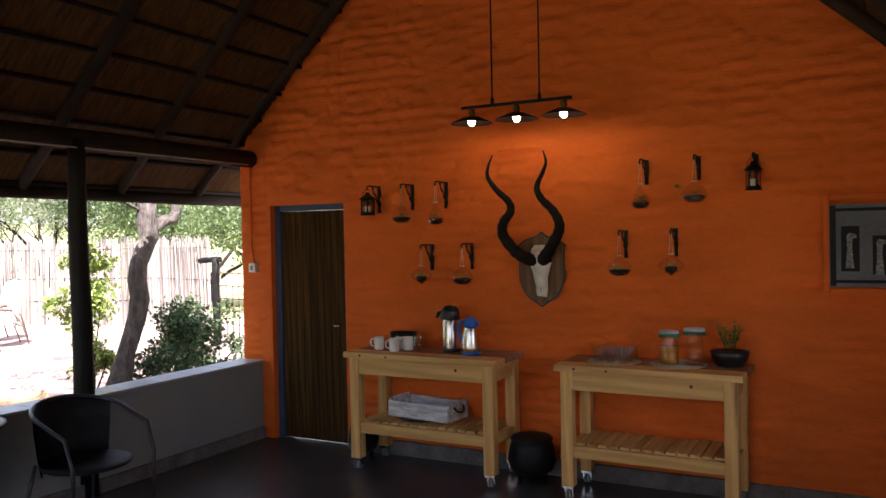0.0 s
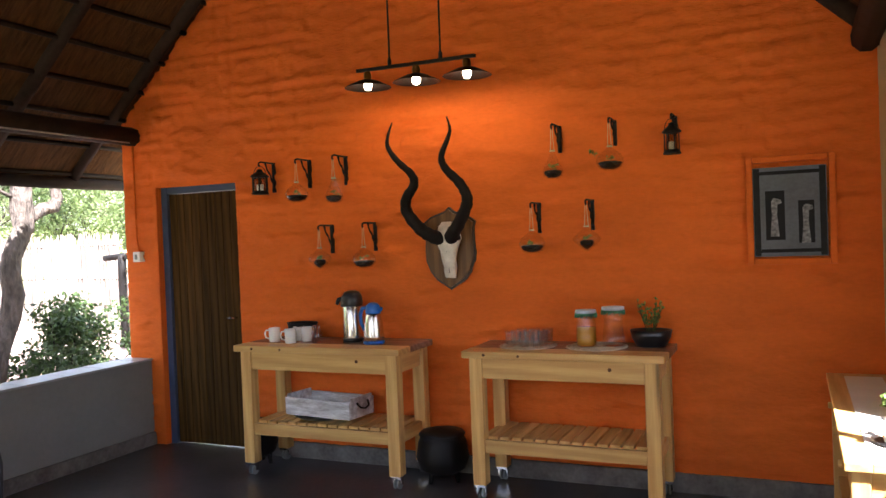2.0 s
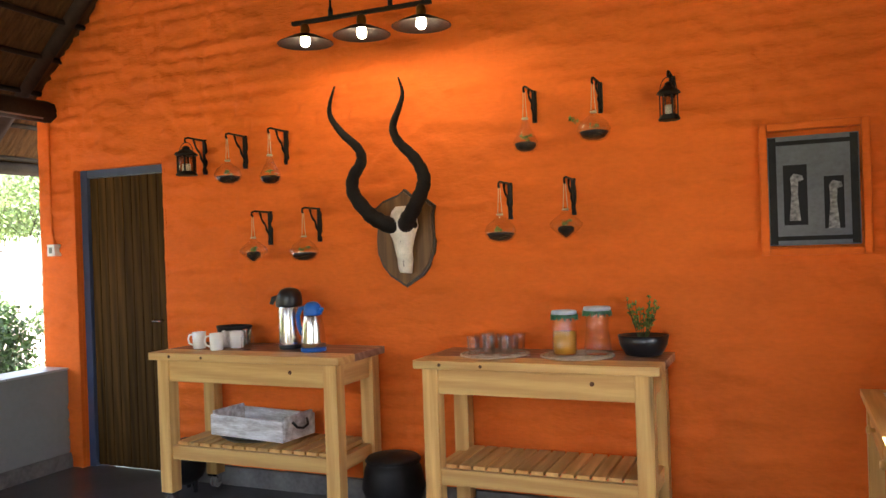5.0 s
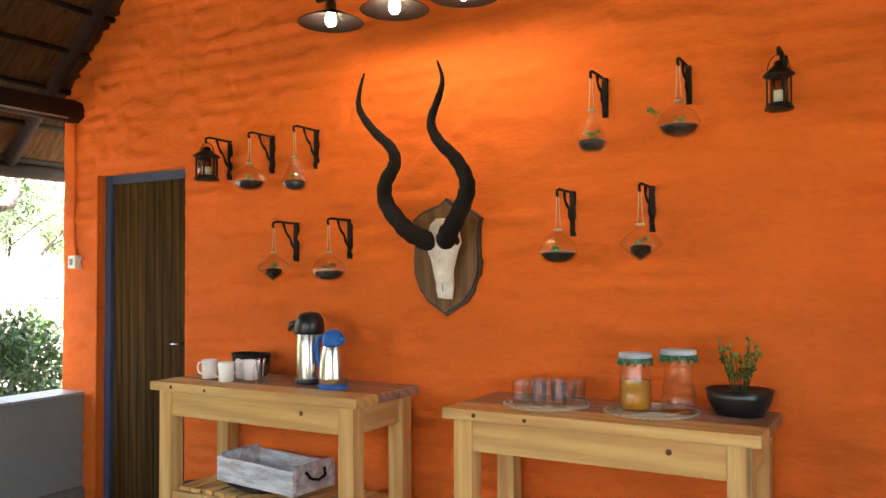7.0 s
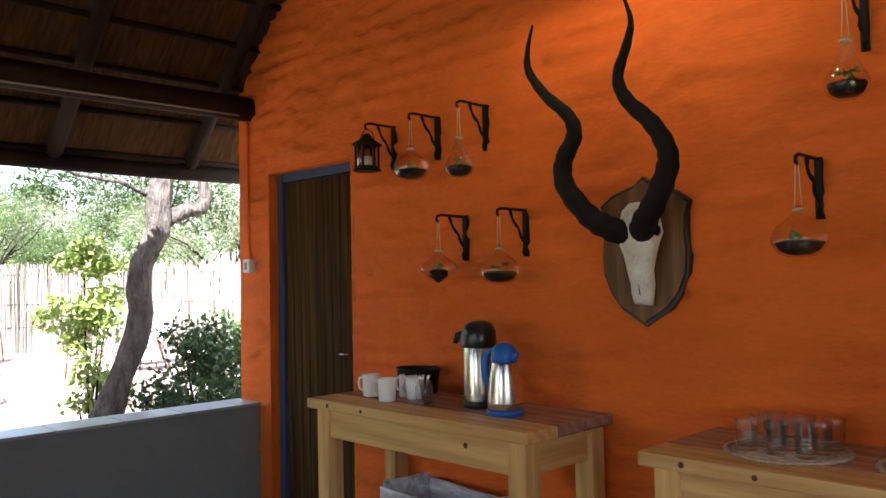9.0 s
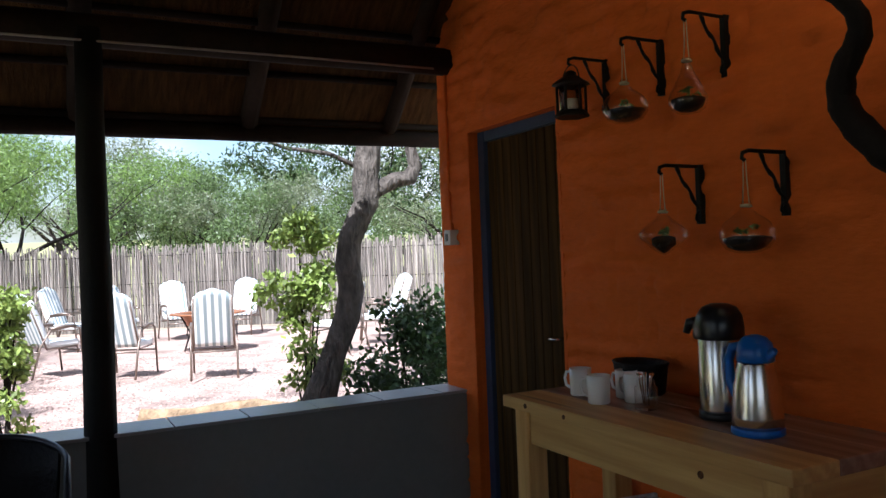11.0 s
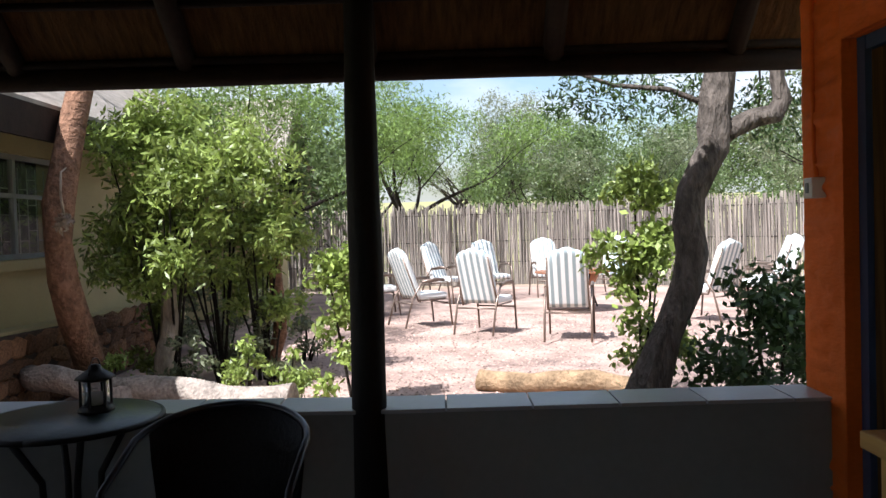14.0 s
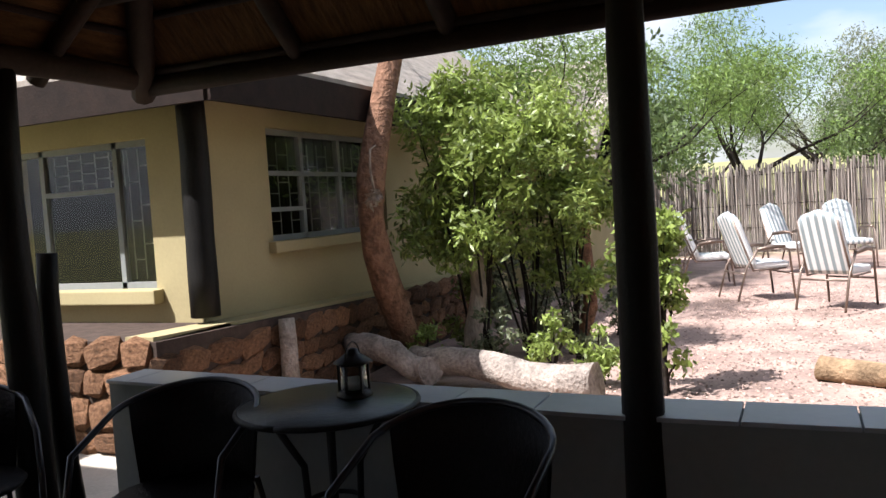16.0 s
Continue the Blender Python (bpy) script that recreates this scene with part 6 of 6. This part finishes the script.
for k in range(5):
    a = k * 1.25
    part("teaspoon", T([(0.008 * math.cos(a), 0.008 * math.sin(a), 0.012), (0.02 * math.cos(a), 0.02 * math.sin(a), 0.1), (0.024 * math.cos(a), 0.024 * math.sin(a), 0.115)], [0.002, 0.003, 0.006], 6), STEEL, tj)
ap = thing("airpot", (2.36, -0.22, TOP), "tall steel pump flask with a black top", "flask")
part("base", L([(0.062, 0), (0.068, 0.004), (0.068, 0.022), (0.064, 0.024)], 32), BLACK_PLASTIC, ap)
part("body", L([(0.064, 0.02), (0.0645, 0.03), (0.0645, 0.235), (0.062, 0.24)], 36), STEEL, ap)
hd = L([(0.068, 0.236), (0.07, 0.245), (0.07, 0.275), (0.066, 0.305), (0.05, 0.33), (0.025, 0.34), (0.0, 0.342)], 32)
for v in hd.verts:
    if v.co.z < 0.3 and v.co.x < -0.02: v.co.x *= 1.18
part("head", hd, BLACK_PLASTIC, ap)
part("spout", tube(bmesh.new(), [(-0.05, -0.02, 0.285), (-0.085, -0.035, 0.28), (-0.095, -0.04, 0.25)], [0.02, 0.016, 0.011], 10), BLACK_PLASTIC, ap)
jg = thing("thermos_jug", (2.56, -0.30, TOP), "steel thermos jug with blue lid, handle and base", "jug")
part("base", L([(0.066, 0), (0.07, 0.004), (0.07, 0.016), (0.067, 0.02)], 32), BLUE, jg)
part("body", L([(0.067, 0.018), (0.067, 0.05), (0.06, 0.13), (0.048, 0.19), (0.045, 0.2)], 36), STEEL, jg)
part("lid", L([(0.048, 0.196), (0.05, 0.2), (0.049, 0.222), (0.044, 0.245), (0.03, 0.262), (0.01, 0.268), (0.0, 0.268)], 28), BLUE, jg)
part("handle", T([(-0.042, 0, 0.235), (-0.078, 0, 0.228), (-0.095, 0, 0.19), (-0.09, 0, 0.13), (-0.07, 0, 0.085), (-0.062, 0, 0.1)], [0.013, 0.014, 0.014, 0.013, 0.011, 0.008], 10), BLUE, jg)
part("spout", tube(bmesh.new(), [(0.04, 0, 0.21), (0.058, 0, 0.225), (0.066, 0, 0.232)], [0.016, 0.012, 0.008], 8), BLUE, jg)

# white crate and tray on the shelf
tr = thing("oval_tray", (2.1, -0.27, 0.367), "dark oval tray on the slatted shelf", "tray")
tb = L([(0.0, 0.0), (0.15, 0.0), (0.19, 0.022), (0.194, 0.026), (0.186, 0.026), (0.15, 0.006), (0.0, 0.006)], 32)
for v in tb.verts: v.co.x *= 0.95; v.co.y *= 0.72
part("dish", tb, BLACK_PLASTIC, tr)
cr = thing("wooden_crate", (2.17, -0.25, 0.395), "worn white-painted wooden crate with rope handles", "crate", rz=-7)
part("long_side", B(-0.27, 0.27, -0.135, -0.118, 0, 0.115, bevel=0.003), WORN_WHITE, cr)
part("long_side", B(-0.27, 0.27, 0.118, 0.135, 0, 0.115, bevel=0.003), WORN_WHITE, cr)
part("bottom", B(-0.25, 0.25, -0.117, 0.117, 0, 0.012), WORN_WHITE, cr)
for s in (-1, 1):
    e = part("end_board", B(0.27 * s - 0.018 * (s > 0), 0.27 * s + 0.018 * (s < 0), -0.1175, 0.1175, 0.0, 0.135, bevel=0.003), WORN_WHITE, cr)
    part("rope_handle", T([(0.275 * s, -0.06, 0.1), (0.295 * s, -0.045, 0.07), (0.3 * s, 0, 0.058), (0.295 * s, 0.045, 0.07), (0.275 * s, 0.06, 0.1)], 0.007, 8), BLACK, e, "dark rope handle")

# drinks on the second table
def place_mat(x, y, r):
    m = thing("place_mat", (x, y, TOP), "round woven grass place mat", "mat", "woven mats")
    bm = bmesh.new()
    lathe(bm, [(0.0, 0.0), (r, 0.0), (r, 0.003), (0.0, 0.003)], 40)
    part("weave", bm, WICKER, m)
    for k in range(5):
        rr = r * (0.2 + 0.2 * k)
        part("coil", T([(rr * math.cos(a), rr * math.sin(a), 0.004) for a in [2 * math.pi * i / 36 for i in range(37)]], 0.0035, 5), WICKER, m)
    rim = bmesh.new()
    tube(rim, [((r - 0.004 + 0.006 * math.cos(i * math.pi)) * math.cos(a), (r - 0.004 + 0.006 * math.cos(i * math.pi)) * math.sin(a), 0.004) for i, a in [(i, 2 * math.pi * i / 60) for i in range(61)]], 0.005, 5)
    part("scalloped_rim", rim, WICKER, m)


place_mat(3.59, -0.265, 0.168)
place_mat(4.0, -0.245, 0.172)
glass_proto = None
for i in range(9):
    gx, gy = 3.59 + (i % 3 - 1) * 0.083 + 0.01 * (i // 3), -0.265 + (i // 3 - 1) * 0.075
    if glass_proto is None:
        glass_proto = thing("tumbler", (gx, gy, TOP + 0.008), "clear glass tumbler standing on the woven mat", "glass", "water glasses")
        part("glass_wall", L([(0.0, 0.0), (0.025, 0.0), (0.027, 0.003), (0.0325, 0.088), (0.0318, 0.09), (0.0305, 0.088), (0.0245, 0.012), (0.0, 0.01)], 20, lid=False), GLASS, glass_proto)
    else:
        copy_thing(glass_proto, pose(gx, gy, TOP + 0.008))


def drink_jar(x, y, r, h, waist, liquid, label):
    j = thing("drink_jar", (x, y, TOP + 0.008), label, "jar")
    prof = [(r * 0.9, 0), (r, 0.006), (r * 1.03, h * 0.2), (r * waist, h * 0.62), (r * 0.88, h * 0.82), (r * 0.9, h)]
    part("glass_body", L([(0.0, 0.002)] + prof, 30, lid=False), GLASS, j)
    if liquid:
        lv = 0.55
        lp = [(0.0, 0.007)] + [(a - 0.0045, max(b, 0.007)) for a, b in prof if b <= h * lv] + [(r * 0.93, h * lv), (0.0, h * lv)]
        part("juice", L(lp, 28), liquid, j, "golden juice")
    part("cover", L([(r * 1.02, h - 0.012), (r * 1.06, h + 0.002), (r * 1.02, h + 0.010), (r * 0.4, h + 0.013), (0.0, h + 0.012)], 26), material("cloth_cover", (0.50, 0.54, 0.62), 0.9, vary=0.2, scale=40, bump=0.3), j, "pale cloth cover")
    o = bmesh.new()
    for k in range(40):
        a = 2 * math.pi * k / 40
        tube(o, [(r * 1.0 * math.cos(a), r * 1.0 * math.sin(a), h - 0.008), (r * 1.09 * math.cos(a), r * 1.09 * math.sin(a), h - 0.028 - 0.008 * math.sin(k * 2.2))], [0.006, 0.004], 5)
    part("bead_fringe", o, material("green_beads", (0.05, 0.20, 0.10), 0.4, vary=0.5, scale=60, bump=0.2), j, "green bead fringe")


drink_jar(3.945, -0.26, 0.058, 0.2, 0.98, JUICE, "glass jar of golden juice under a beaded cover")
drink_jar(4.095, -0.22, 0.062, 0.215, 0.82, None, "glass jug of water under a beaded cover")
pb = thing("planter_bowl", (4.30, -0.17, TOP), "glossy black oval bowl planted with a small shrub", "plant")
bw = L([(0.075, 0), (0.095, 0.006), (0.125, 0.06), (0.135, 0.112), (0.13, 0.114), (0.115, 0.1), (0.0, 0.095)], 36)
for v in bw.verts: v.co.x *= 0.88; v.co.y *= 0.72; v.co.z *= 0.85
part("bowl", bw, BLACK_PLASTIC, pb)
sprigs(pb, 14, 0.17, 0.1, 8, LEAF_SMALL, 420, 0.018, 0.1, 0.0025)

# dark pots behind the tables
for x, y, r, h in ((2.98, -0.22, 0.17, 0.32), (1.56, -0.2, 0.12, 0.3)):
    k = thing("iron_pot", (x, y, 0), "black cast-iron pot on the floor by the wall", "pot", "iron pots")
    part("belly", L([(r * .5, 0.05), (r * .85, 0.09), (r, h * .5), (r * .9, h * .8), (r * .82, h * .9), (r * .88, h * .95), (r * .8, h * .95), (r * .7, h * .8), (0, h * .75)], 28), BLACK, k)
    for q in range(3):
        a = q * 2.09
        part("foot", T([(r * .5 * math.cos(a), r * .5 * math.sin(a), 0.1), (r * .6 * math.cos(a), r * .6 * math.sin(a), 0.0)], [0.02, 0.014], 7), BLACK, k)
    part("lid", L([(r * .88, h * .95), (r * .8, h), (r * .2, h * 1.06), (0.0, h * 1.07)], 28), BLACK, k)

# round glass table and rattan tub chairs
gt = thing("glass_table", (0.55, -2.86, 0), "round rippled-glass table on dark metal legs", "table")
part("glass_top", L([(0.0, 0.713), (0.315, 0.713), (0.32, 0.718), (0.315, 0.723), (0.0, 0.723)], 48), TABLEGLASS, gt)
part("rim", T([(0.322 * math.cos(a), 0.322 * math.sin(a), 0.712) for a in [2 * math.pi * k / 48 for k in range(49)]], 0.011, 8), BLACK, gt)
for k in range(4):
    a = k * math.pi / 2 + 0.6
    part("leg", T([(0.22 * math.cos(a), 0.22 * math.sin(a), 0.705), (0.1 * math.cos(a), 0.1 * math.sin(a), 0.5), (0.09 * math.cos(a), 0.09 * math.sin(a), 0.3), (0.19 * math.cos(a), 0.19 * math.sin(a), 0.0)], 0.013, 8), BLACK, gt)
part("brace_ring", T([(0.1 * math.cos(a), 0.1 * math.sin(a), 0.36) for a in [2 * math.pi * k / 24 for k in range(25)]], 0.009, 6), BLACK, gt)
candle_lantern((0.46, -2.8, 0.723 + 0.185), "small black tin candle lantern standing on the glass table")
GLINT = material("dark_tube", (0.03, 0.03, 0.035), 0.3, metal=0.3, vary=0.2, bump=0.03)


def tub_chair():
    c = thing("tub_chair", (0, 0, 0), "black rattan tub chair with a bent tube frame", "chair", "chairs at the glass table")
    hoop = [(-0.27, 0.25, 0.0), (-0.275, 0.26, 0.45), (-0.28, 0.2, 0.62)] + [(0.285 * math.sin(a), -0.02 - 0.27 * math.cos(a), 0.70 + 0.075 * math.cos(a)) for a in [-1.45 + 2.9 * k / 14 for k in range(15)]] + [(0.28, 0.2, 0.62), (0.275, 0.26, 0.45), (0.27, 0.25, 0.0)]
    part("hoop_frame", T(hoop, 0.0125, 8), GLINT, c)
    for s in (-1, 1):
        part("back_leg", T([(0.2 * s, -0.2, 0.42), (0.24 * s, -0.3, 0.0)], 0.012, 7), GLINT, c)
    bm = bmesh.new(); rows = []
    for k in range(19):
        a = -1.2 + 2.4 * k / 18
        rows.append([(0.272 * math.sin(a) * f, -0.02 - 0.255 * math.cos(a) * f, z) for z, f in ((0.36, 0.86), (0.5, 0.93), (0.62, 0.98), (0.695 + 0.072 * math.cos(a), 1.0))])
    vin = [[bm.verts.new(p) for p in r] for r in rows]
    vout = [[bm.verts.new((p[0] * 1.035, p[1] * 1.035 - 0.004, p[2])) for p in r] for r in rows]
    for A in (vin, vout):
        for a, b in zip(A, A[1:]):
            for i in range(3):
                f = bm.faces.new((a[i], b[i], b[i + 1], a[i + 1])); f.smooth = True
    for a, b, c2, d in zip(vin, vin[1:], vout, vout[1:]):
        bm.faces.new((a[3], b[3], d[3], c2[3])); bm.faces.new((a[0], c2[0], d[0], b[0]))
    part("woven_back", bm, RATTAN, c)
    part("woven_seat", L([(0.0, 0.385), (0.2, 0.385), (0.25, 0.4), (0.26, 0.415), (0.25, 0.425), (0.1, 0.41), (0.0, 0.408)], 28), RATTAN, c)
    return c


ch = tub_chair()
ch.matrix_basis = pose(0.93, -2.22, 0, 0, 0, -92)
copy_thing(ch, pose(0.78, -3.36, 0, 0, 0, -78))
copy_thing(ch, pose(0.95, -4.35, 0, 0, 0, -30))
